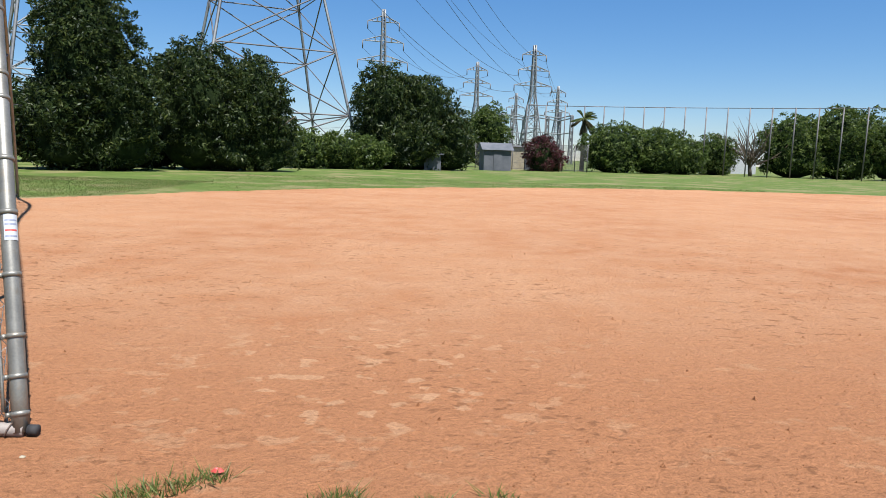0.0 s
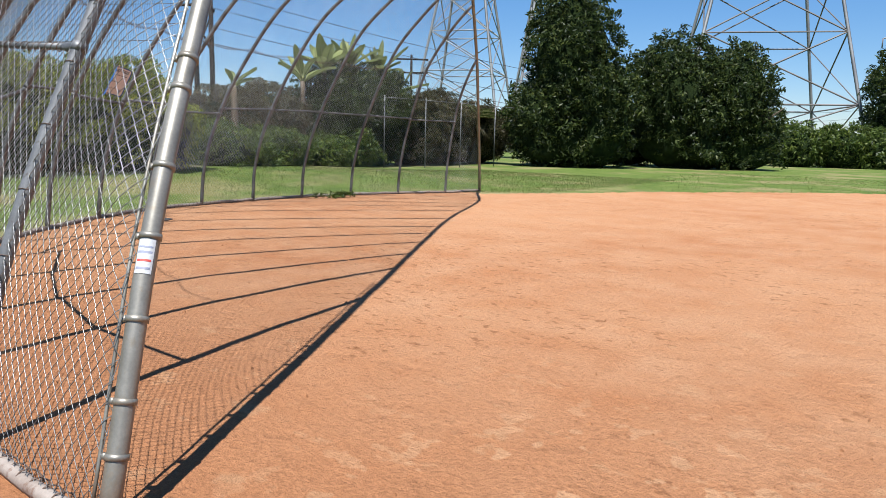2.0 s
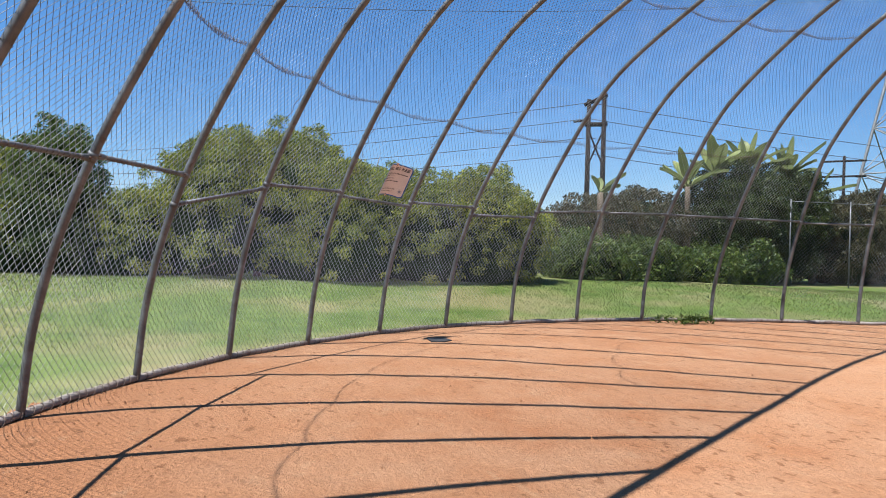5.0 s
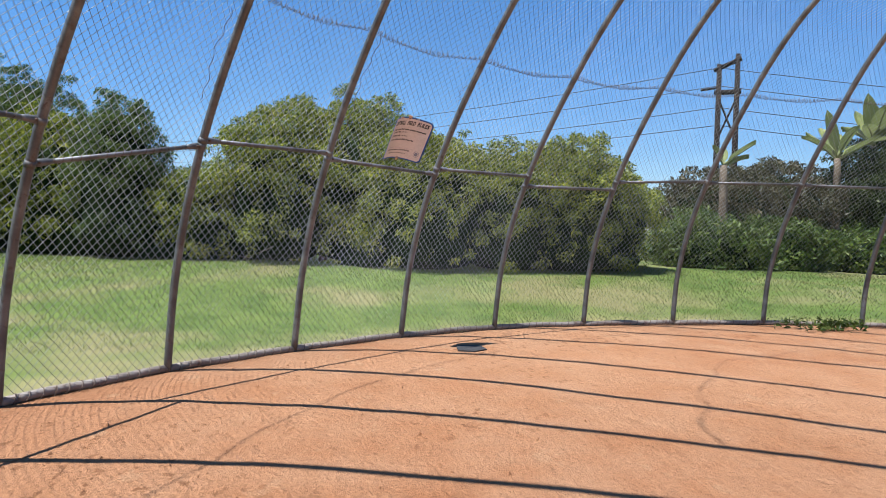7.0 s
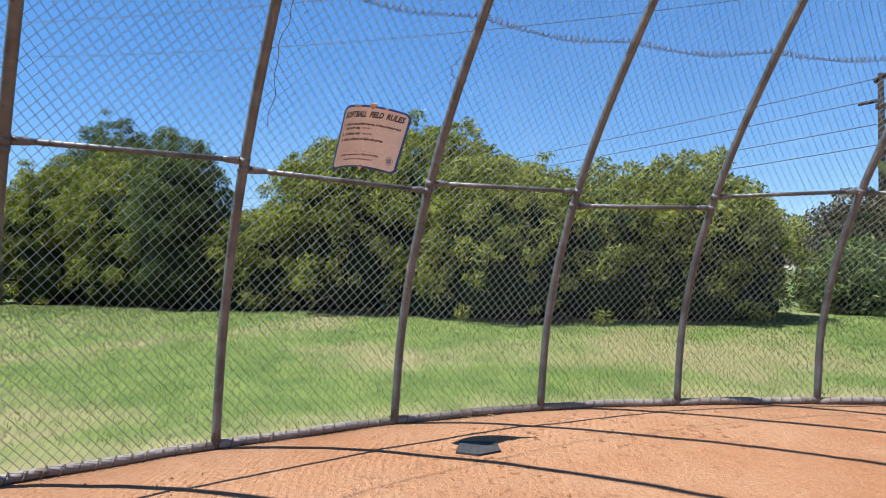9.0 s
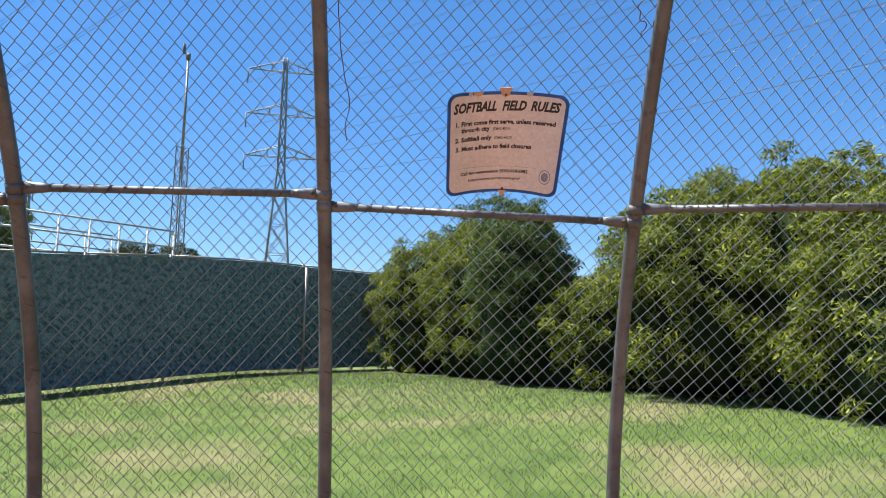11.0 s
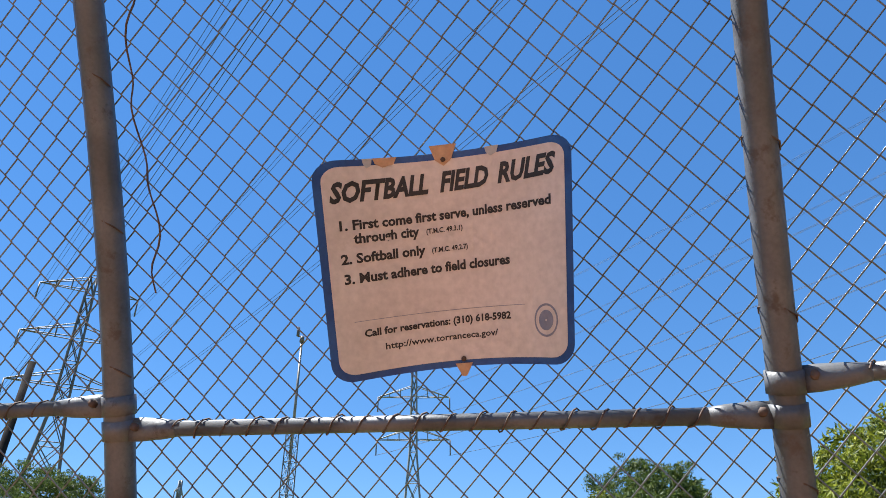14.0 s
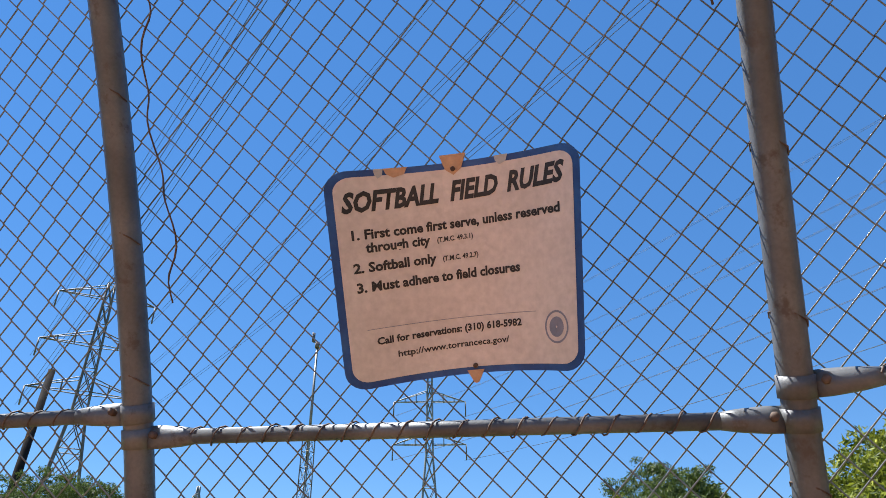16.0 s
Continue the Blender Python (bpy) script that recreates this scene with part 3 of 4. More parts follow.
def fabric(k):
    """Zigzag wires of one bay."""
    cols = 39
    cu = k + np.linspace(0, 1, cols + 1)
    grid = shell(np.repeat(cu, 61), np.tile(TAU, cols + 1)).reshape(cols + 1, 61, 3)
    length = np.concatenate([np.zeros((cols + 1, 1)), np.cumsum(np.linalg.norm(np.diff(grid, axis=1), axis=2), axis=1)], 1)
    off = np.array([-NR[0], -NR[1], 0.25]) * 0.036
    g = Geo()
    a_all, b_all = [], []
    for c in range(cols):
        top = max(length[c, -1], length[c + 1, -1])
        rows = np.arange(int(top / PITCH) + 1)
        side = (rows + c) % 2
        l = rows * PITCH + 0.03
        okr = l < np.where(side == 0, length[c, -1], length[c + 1, -1]) - 0.01
        if okr.sum() < 2:
            continue
        pts = np.stack([np.where(side == 0, np.interp(l, length[c], grid[c, :, q]), np.interp(l, length[c + 1], grid[c + 1, :, q])) for q in range(3)], -1)
        pts = pts + off + 0.006 * np.stack([np.sin(l * 2.1 + k), np.cos(l * 1.7 + k * 2), 0 * l], -1)
        # wires hook round one another at every node
        pts += (np.where(side == 0, 1, -1) * 0.0022)[:, None] * np.array([NR[0], NR[1], 0])
        pts = pts[okr]
        a_all.append(pts[:-1])
        b_all.append(pts[1:])
    if a_all:
        g.bars(np.concatenate(a_all), np.concatenate(b_all), 0.0023, 3)
    return g


for k in range(16):
    g = fabric(k)
    if g.v:
        part("chain_link_panel", g, WIRE, backstop, "galvanised diamond chain-link mesh panel")

# seams where lengths of mesh are laced together, and wire ties on the ribs
for first, last, zs in ((2, 13, 3.38), (5, 13, 5.30)):
    for k in range(first, last):
        if float(lean(np.array(k + 1.0))[2]) < zs + 0.1:
            continue
        t = np.linspace(0, 1, 240)
        edge = np.array([at_height(k + a, zs - 0.05 * math.sin(a * math.pi)) for a in np.linspace(0, 1, 25)])
        p = np.stack([np.interp(t, np.linspace(0, 1, 25), edge[:, c]) for c in range(3)], -1) + np.array([-NR[0], -NR[1], 0.2]) * 0.034
        g = Geo()
        for turns, wide, shift in ((26, 0.024, 0.0), (33, 0.014, 0.7)):
            a = 2 * np.pi * turns * t + shift
            w = wide * (1 + 0.3 * np.sin(13 * t + shift))
            g.tube(p + np.stack([0.5 * w * np.cos(a), 0.5 * w * np.cos(a), w * np.sin(a)], -1), 0.0026, 3, False)
        part("laced_seam", g, RUSTY, backstop, "rusty laced wire seam")
for k in range(1, 16):
    g = Geo()
    top = float(lean(np.array(float(k)))[2])
    for z in np.arange(0.3, top - 0.1, 0.33):
        c = at_height(k, z)
        t = np.linspace(0, 2 * np.pi, 9)
        g.tube(c + np.stack([0.038 * np.cos(t), 0.038 * np.sin(t), 0.018 * np.cos(t + 1)], -1), 0.0025, 4, False)
    tagged(part("wire_tie", g, RUSTY, backstop), kind="stuff")

# ---- rules sign ----
CORNERS = [Vector(p) for p in ((-11.187, 8.603, 2.171), (-11.471, 9.040, 2.171), (-11.325, 9.193, 2.607), (-10.985, 8.743, 2.600))]
sn_ = (CORNERS[1] - CORNERS[0]).cross(CORNERS[3] - CORNERS[0]).normalized()
middle = sum(CORNERS, Vector()) / 4
CORNERS = [middle + (p - middle) * 1.03 for p in CORNERS]
SW, SH, SAG = 0.548, 0.488, 0.118


def on_sign(x, y, lift=0.0):
    """A place on the bent, slightly twisted board; x and y in metres from its middle."""
    u, v = x / SW + 0.5, y / SH + 0.5
    low, high = CORNERS[0].lerp(CORNERS[1], u), CORNERS[3].lerp(CORNERS[2], u)
    return low.lerp(high, v) + sn_ * (((2 * x / SW) ** 2 - 1) * SAG + lift)


def board(w, h, r, lift, thick, nx=36):
    """A bent sheet with rounded corners."""
    g, cols = Geo(), []
    for x in -w / 2 * np.cos(np.linspace(0, np.pi, nx)):
        e = max(0.0, abs(x) - (w / 2 - r))
        hh = h / 2 - (r - math.sqrt(max(0, r * r - e * e)))
        cols.append([(x, -hh), (x, hh)])
    top = [on_sign(x, y, lift) for c in cols for x, y in c]
    bot = [on_sign(x, y, lift - thick) for c in cols for x, y in c]
    q = []
    n2 = 2 * nx
    for j in range(nx - 1):
        a, b, c, d = 2 * j, 2 * j + 2, 2 * j + 3, 2 * j + 1
        q += [(a, b, c, d), (d + n2, c + n2, b + n2, a + n2), (a, a + n2, b + n2, b), (d, c, c + n2, d + n2)]
    q += [(0, 1, 1 + n2, n2), (n2 - 2, 2 * n2 - 2, 2 * n2 - 1, n2 - 1)]
    return g.add([tuple(v) for v in top + bot], q)


sign = thing("rules_sign", board(SW, SH, 0.045, 0.0, 0.003), BLUE, "bent white softball rules sign with blue border on the mesh", "sign", smooth=False)
part("face", board(SW - 0.030, SH - 0.030, 0.034, 0.0015, 0.001), WHITE, sign, "faded white sign face", False)


def lettering(text, size, x, y, tilt=0.0, shear=0.0, bold=0.0, spacing=1.0, width=None):
    c = bpy.data.curves.new("lettering", "FONT")
    c.body, c.size, c.shear, c.offset, c.space_character, c.resolution_u = text, size, shear, bold, spacing, 2
    tmp = bpy.data.objects.new("tmp", c)
    scene.collection.objects.link(tmp)
    bpy.context.view_layer.update()
    me = bpy.data.meshes.new_from_object(tmp.evaluated_get(bpy.context.evaluated_depsgraph_get()))
    bpy.data.objects.remove(tmp)
    bm = bmesh.new()
    bm.from_mesh(me)
    bmesh.ops.triangulate(bm, faces=bm.faces)
    xs = [v.co.x for v in bm.verts]
    k = width / (max(xs) - min(xs)) if width else 1.0
    for v in bm.verts:
        px, py = x + v.co.x * k, y + v.co.y
        v.co = on_sign(px, py + tilt * v.co.x * k, 0.0024)
    bm.to_mesh(me)
    bm.free()
    me.materials.clear()
    me.materials.append(INK)
    ob = new("lettering", me)
    ob.parent = sign
    return ob


lettering("SOFTBALL", 0.062, -0.247, 0.150, 0.03, shear=0.25, bold=0.0026, width=0.200)
lettering("FIELD", 0.062, -0.022, 0.156, 0.03, shear=0.25, bold=0.0026, width=0.112)
lettering("RULES", 0.062, 0.110, 0.160, 0.03, shear=0.25, bold=0.0026, width=0.130)
lettering("1. First come first serve, unless reserved", 0.030, -0.238, 0.088, 0.02, bold=0.0011, width=0.462)
lettering("through city", 0.030, -0.208, 0.058, 0.02, bold=0.0011, width=0.136)
lettering("(T.M.C. 49.3.1)", 0.016, -0.058, 0.063, 0.02, bold=0.0004, width=0.083)
lettering("2. Softball only", 0.030, -0.236, 0.014, 0.02, bold=0.0011, width=0.174)
lettering("(T.M.C. 49.2.7)", 0.016, -0.048, 0.019, 0.02, bold=0.0004, width=0.083)
lettering("3. Must adhere to field closures", 0.030, -0.234, -0.030, 0.02, bold=0.0011, width=0.366)
lettering("Call for reservations: (310) 618-5982", 0.022, -0.205, -0.150, 0.02, bold=0.0008, width=0.335)
lettering("http://www.torranceca.gov/", 0.020, -0.165, -0.184, 0.02, bold=0.0004, width=0.262)
rule = Geo()
xs = np.linspace(-0.222, 0.165, 24)
rule.add([tuple(on_sign(x, -0.115 + o, 0.0022)) for x in xs for o in (0, 0.0012)], [(2 * j, 2 * j + 2, 2 * j + 3, 2 * j + 1) for j in range(23)])
part("ruled_line", rule, SEAL, sign)
seal = Geo()
for r0, r1 in ((0.027, 0.031), (0.0, 0.019)):
    t = np.linspace(0, 2 * np.pi, 29)
    seal.add([tuple(on_sign(0.212 + r * 0.86 * math.cos(a), -0.150 + 1.15 * r * math.sin(a), 0.0022)) for a in t for r in (max(r0, 0.002), r1)], [(2 * j, 2 * j + 1, 2 * j + 3, 2 * j + 2) for j in range(28)])
part("seal", seal, SEAL, sign, "faded round blue seal")
for x, y, w, h in ((-0.010, SH / 2 - 0.004, 0.060, 0.052), (0.012, -SH / 2 + 0.006, 0.042, 0.046)):
    s = 1 if y > 0 else -1
    tab = [(x - w / 2, y + s * 0.022), (x + w / 2, y + s * 0.022), (x + w * 0.3, y - s * 0.012), (x, y - s * 0.026), (x - w * 0.3, y - s * 0.012)]
    if s < 0:
        tab = [(x - w / 2, y + 0.002), (x + w / 2, y + 0.002), (x + 0.006, y - 0.026), (x, y - 0.028), (x - 0.006, y - 0.026)]
    v = [tuple(on_sign(a, b, 0.0032)) for a, b in tab] + [tuple(on_sign(a, b, -0.004)) for a, b in tab]
    part("fixing_tab", Geo().add(v, [(j, (j + 1) % 5, 5 + (j + 1) % 5, 5 + j) for j in range(5)], [(0, 1, 2), (0, 2, 4), (2, 3, 4), (5, 7, 6), (5, 9, 7), (7, 9, 8)]), CARD, sign, "rusty brown fixing tab", False)
    c, e = on_sign(x, y - s * 0.012, 0.0), on_sign(x, y - s * 0.012, 0.007)
    part("bolt", Geo().tube([tuple(c), tuple(e)], 0.006, 8), RUSTY, sign)
for x, y, w in ((-0.135, SH / 2 - 0.006, 0.05), (0.10, SH / 2 - 0.005, 0.032), (-0.17, SH / 2 - 0.006, 0.02)):
    v = [tuple(on_sign(x + a * w, y + b, 0.0028)) for a, b in ((-0.5, 0.006), (0.5, 0.006), (0.35, -0.010), (-0.1, -0.016), (-0.4, -0.007))]
    part("paint_chip", Geo().add(v, None, [(0, 1, 2), (0, 2, 3), (0, 3, 4)]), CARD if w > 0.045 else STICKER, sign)

# black rubber plate on the clay inside the backstop
pl = Geo()
out = [(-0.20, -0.16), (0.17, -0.20), (0.26, 0.0), (0.12, 0.19), (-0.18, 0.16)]
v = [(-11.5 + 0.9 * a, 9.72 + 0.9 * b, z) for z in (-0.01, 0.016) for a, b in out]
pl.add(v, [(j, (j + 1) % 5, 5 + (j + 1) % 5, 5 + j) for j in range(5)], [(5, 6, 7), (5, 7, 9), (7, 8, 9)])
thing("base_plate", pl, RUBBER, "worn black rubber base plate lying on the clay", "base plate", smooth=False)


# ---- plants ----
def leaves(g, centers, spread, per, size, droop=0.0, elong=1.6):
    """Clumps of small folded leaves round the given centres."""
    c = np.repeat(np.asarray(centers), per, axis=0)
    m = len(c)
    c = c + rng.normal(0, 1, (m, 3)) * spread
    a = rng.normal(0, 1, (m, 3))
    a[:, 2] = a[:, 2] * 0.6 - droop
    a /= np.linalg.norm(a, axis=1, keepdims=True)
    b = np.cross(a, rng.normal(0, 1, (m, 3)))
    b /= np.linalg.norm(b, axis=1, keepdims=True)
    s = size * rng.uniform(0.6, 1.3, (m, 1))
    v = np.stack([c - a * s * elong, c - b * s * 0.55 + 0.1 * s, c + a * s * elong, c + b * s * 0.55 + 0.1 * s], 1)
    g.add(v.reshape(-1, 3), np.arange(4 * m).reshape(-1, 4))


def skirt(d, c, r, taper=0.28):
    """Ellipsoid above, hanging down like a full skirt to the ground below."""
    down = d[:, 2] < 0
    f = np.where(down, np.minimum(1.0 / np.maximum(np.hypot(d[:, 0], d[:, 1]), 0.25), 1.6) * (0.98 + taper * d[:, 2]), 1.0)
    drop = max(c[2] - float(rise(c[0], c[1])), r[2]) if r[2] > 0.9 else r[2]
    return np.stack([d[:, 0] * f * r[0], d[:, 1] * f * r[1], d[:, 2] * np.where(down, drop, r[2])], -1)


# solid dark lump standing for the shade between the leaves
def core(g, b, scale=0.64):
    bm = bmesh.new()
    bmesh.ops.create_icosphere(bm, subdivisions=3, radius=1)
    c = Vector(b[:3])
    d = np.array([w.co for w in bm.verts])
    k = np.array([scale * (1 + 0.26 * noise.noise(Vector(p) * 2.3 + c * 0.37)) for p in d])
    # the painted inner shade reaches down to the ground
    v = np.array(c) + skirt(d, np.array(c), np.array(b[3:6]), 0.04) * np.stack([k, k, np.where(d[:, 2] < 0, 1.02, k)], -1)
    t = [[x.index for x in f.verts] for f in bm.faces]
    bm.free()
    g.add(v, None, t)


def limb(a, b, r0, r1, bend=0.3, n=7):
    t = np.linspace(0, 1, n)[:, None]
    p = np.asarray(a) * (1 - t) + np.asarray(b) * t + np.sin(t * 3.1) * rng.normal(0, bend, (1, 3)) * [1, 1, 0.3]
    return p, np.linspace(r0, r1, n)


def heads_over(b, size, others):
    """Middles of the tufts of foliage that cover a lumpy crown, with the way each one faces."""
    c, r = np.array(b[:3]), np.array(b[3:6])
    surf = 4 * np.pi * (((r[0] * r[1]) ** 1.6 + (r[0] * r[2]) ** 1.6 + (r[1] * r[2]) ** 1.6) / 3) ** (1 / 1.6)
    n = max(14, int(surf / (size * 1.25) ** 2))
    i = np.arange(n) + 0.5
    tilt, turn = np.arccos(1 - 2 * i / n), np.pi * (1 + 5**0.5) * i
    d = np.stack([np.cos(turn) * np.sin(tilt), np.sin(turn) * np.sin(tilt), np.cos(tilt)], -1) + rng.normal(0, 0.6 / n**0.5, (n, 3))
    d /= np.linalg.norm(d, axis=1, keepdims=True)
    lump = 1 + 0.24 * np.array([noise.noise(Vector(p * 2.3 + c * 0.37)) for p in d]) + 0.16 * np.array([noise.noise(Vector(p * 5 + c)) for p in d])
    p = c + skirt(d, c, r) * (lump * rng.uniform(0.78, 1.02, n) * np.where(rng.random(n) < 0.06, 1.05, 1.0))[:, None]
    keep = np.ones(n, bool)
    for o in others:
        q = (p - np.array(o[:3])) / (np.array(o[3:6]) * 0.8)
        keep &= (q**2).sum(1) > 1
    return p[keep], d[keep]


def tufts_of_leaves(g, p, out, size, leaf, fill, droop, slim=1.5):
    """Each tuft is a dome of leaves, open below, so that its underside lies in shade."""
    r = size * rng.uniform(0.55, 1.3, len(p))
    count = np.maximum(8, (fill * (r / leaf) ** 2).astype(int))
    idx = np.repeat(np.arange(len(p)), count)
    m = len(idx)
    d = rng.normal(0, 1, (m, 3)) + 0.6 * out[idx] + [0, 0, 0.4]
    d /= np.linalg.norm(d, axis=1, keepdims=True)
    c = p[idx] + d * (r[idx] * rng.uniform(0.1, 1.15, m) ** 0.6)[:, None] * [1, 1, 0.8]
    c[:, 2] = np.maximum(c[:, 2], rise(c[:, 0], c[:, 1]) + 0.06)
    a = 0.35 * d + rng.normal(0, 0.7, (m, 3)) - [0, 0, droop]
    a /= np.linalg.norm(a, axis=1, keepdims=True)
    b = np.cross(a, rng.normal(0, 1, (m, 3)) + 0.8 * d)
    b /= np.linalg.norm(b, axis=1, keepdims=True) + 1e-9
    s = leaf * rng.uniform(0.6, 1.35, (m, 1))
    v = np.stack([c - a * s * slim, c - b * s * 0.5 + 0.1 * s, c + a * s * slim, c + b * s * 0.5 + 0.1 * s], 1)
    g.add(v.reshape(-1, 3), np.arange(4 * m).reshape(-1, 4))


def plant(name, blobs, material, label, category, leaf=0.09, tuft=0.7, fill=2.4, trunk=0.2, group="", droop=0.2, slim=1.5, bare=0.0):
    """A tree or shrub: tapered trunk, limbs, dark core painted as shade and a crown of leafy tufts."""
    b0 = np.mean([b[:3] for b in blobs], axis=0)
    ground = float(rise(b0[0], b0[1])) - 0.05
    root = new(name)
    root.location = (b0[0], b0[1], ground)
    tagged(root, label, category, group)
    here = np.array([b0[0], b0[1], ground])
    wood = Geo()
    top = here + [0, 0, max(0.6, (b0[2] - ground) * 0.6)]
    wood.tube(*limb(here, top, trunk, trunk * 0.7, 0.05), 8)
    for b in blobs:
        for _ in range(3):
            wood.tube(*limb(top - [0, 0, 0.2], np.array(b[:3]) + rng.normal(0, 0.45, 3) * b[3:6], trunk * 0.5, trunk * 0.1, 0.2), 5)
    crown, inner = Geo(), Geo()
    for b in blobs:
        p, out = heads_over(b, tuft, [o for o in blobs if o is not b])
        # few leaves low down, so the dark core shows there as painted shade
        keep = rng.random(len(p)) > bare * np.clip(0.45 - (p[:, 2] - b[2]) / b[5], 0, 1)
        tufts_of_leaves(crown, p[keep], out[keep], tuft, leaf, fill, droop, slim)
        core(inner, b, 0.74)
    for nm, g, mm in (("trunk", wood, BARK), ("crown", crown, material), ("shade_core", inner, CORE)):
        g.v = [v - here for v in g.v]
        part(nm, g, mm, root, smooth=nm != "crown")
    return root


# clipped hedge and trees behind the backstop's lawn
HEDGE = "dense shrubs along the lawn"
for blobs, mm, lab in (
    ([(-22.6, 8.9, 2.6, 2.4, 2.2, 2.1), (-22.6, 7.0, 2.45, 2.3, 1.9, 2.0)], LEAF_BRIGHT, "broad domed green shrub tree at the lawn's edge"),
    ([(-21.0, 10.6, 2.0, 2.2, 2.0, 1.7), (-21.2, 12.8, 1.9, 2.2, 1.8, 1.65), (-21.6, 9.2, 1.2, 1.5, 1.3, 1.1)], LEAF_BRIGHT, "rounded green shrub with bright new growth beside the lawn"),
    ([(-20.9, 14.3, 2.0, 2.0, 1.6, 1.75), (-21.3, 15.4, 1.6, 1.9, 1.3, 1.4)], LEAF_BRIGHT, "rounded green shrub at the end of the hedge"),
    ([(-23.4, 4.6, 1.5, 1.7, 1.4, 1.4), (-23.7, 5.7, 1.2, 1.4, 1.2, 1.1)], LEAF_BRIGHT, "low green shrub between taller ones beside the lawn"),
    ([(-25.6, -2.1, 2.2, 1.7, 1.6, 2.0)], LEAF_BRIGHT, "yellow-green shrub at the end of the screened fence"),
    ([(-23.0, 2.6, 2.5, 1.4, 1.15, 2.0), (-23.4, 3.6, 1.2, 1.3, 1.1, 1.1)], LEAF_MID, "grey-green leafy shrub behind the lawn"),
    ([(-24.9, 0.3, 2.3, 1.7, 1.5, 2.1), (-24.6, 1.5, 1.6, 1.6, 1.5, 1.5)], LEAF_BRIGHT, "yellow-green bushy tree beside the screened fence"),
    ([(-28.8, -2.4, 2.7, 2.2, 2.0, 2.7)], LEAF_MID, "dark leafy tree behind the screened fence"),
    ([(-33.0, -3.5, 3.2, 2.6, 2.6, 3.4)], LEAF_MID, "tall leafy tree behind the shrubs"),
    ([(-17.0, -15.9, 3.7, 3.0, 2.5, 2.9)], LEAF_MID, "round leafy tree behind the green screen fence"),
    ([(-24.5, -15.0, 3.0, 3.2, 2.4, 1.7)], LEAF_DARK, "low dark trees behind the white railing"),
):
    plant("shrub", blobs, mm, lab, "shrub", leaf=0.030, tuft=0.27, fill=1.9, trunk=0.12, group=HEDGE, droop=0.35, slim=1.9, bare=0.8)
for blobs, mm, lab in (
    ([(-22.6, 19.4, 0.95, 1.6, 1.7, 0.9), (-23.0, 21.8, 0.9, 1.6, 1.5, 0.85)], LEAF_MID, "low mid-green bank of leafy scrub"),
    ([(-23.8, 25.2, 0.75, 1.6, 1.6, 0.7), (-24.7, 27.8, 0.9, 1.8, 1.7, 0.8)], LEAF_MID, "low green scrub below the banana plants"),
    ([(-25.0, 21.0, 1.9, 1.7, 2.3, 1.6), (-26.0, 24.0, 2.1, 1.8, 2.0, 1.8)], LEAF_DRY, "dry grey-brown tangled scrub"),
    ([(-26.2, 29.0, 2.6, 2.4, 2.6, 2.6), (-27.0, 32.0, 2.9, 2.5, 2.4, 2.6)], LEAF_DARK, "dark thicket under the banana plants"),
    ([(-26.5, 35.5, 2.1, 2.4, 2.2, 2.0), (-27.0, 38.5, 2.3, 2.2, 2.4, 2.2)], LEAF_DRY, "dry brown thicket by the chain-link fence"),
    ([(-27.0, 42.5, 2.0, 2.4, 2.6, 1.9)], LEAF_DRY, "straw-coloured scrub beside the tall tree"),
):
    plant("scrub", blobs, mm, lab, "scrub", leaf=0.06, tuft=0.42, fill=2.2, trunk=0.08, group="scrub along the fence")
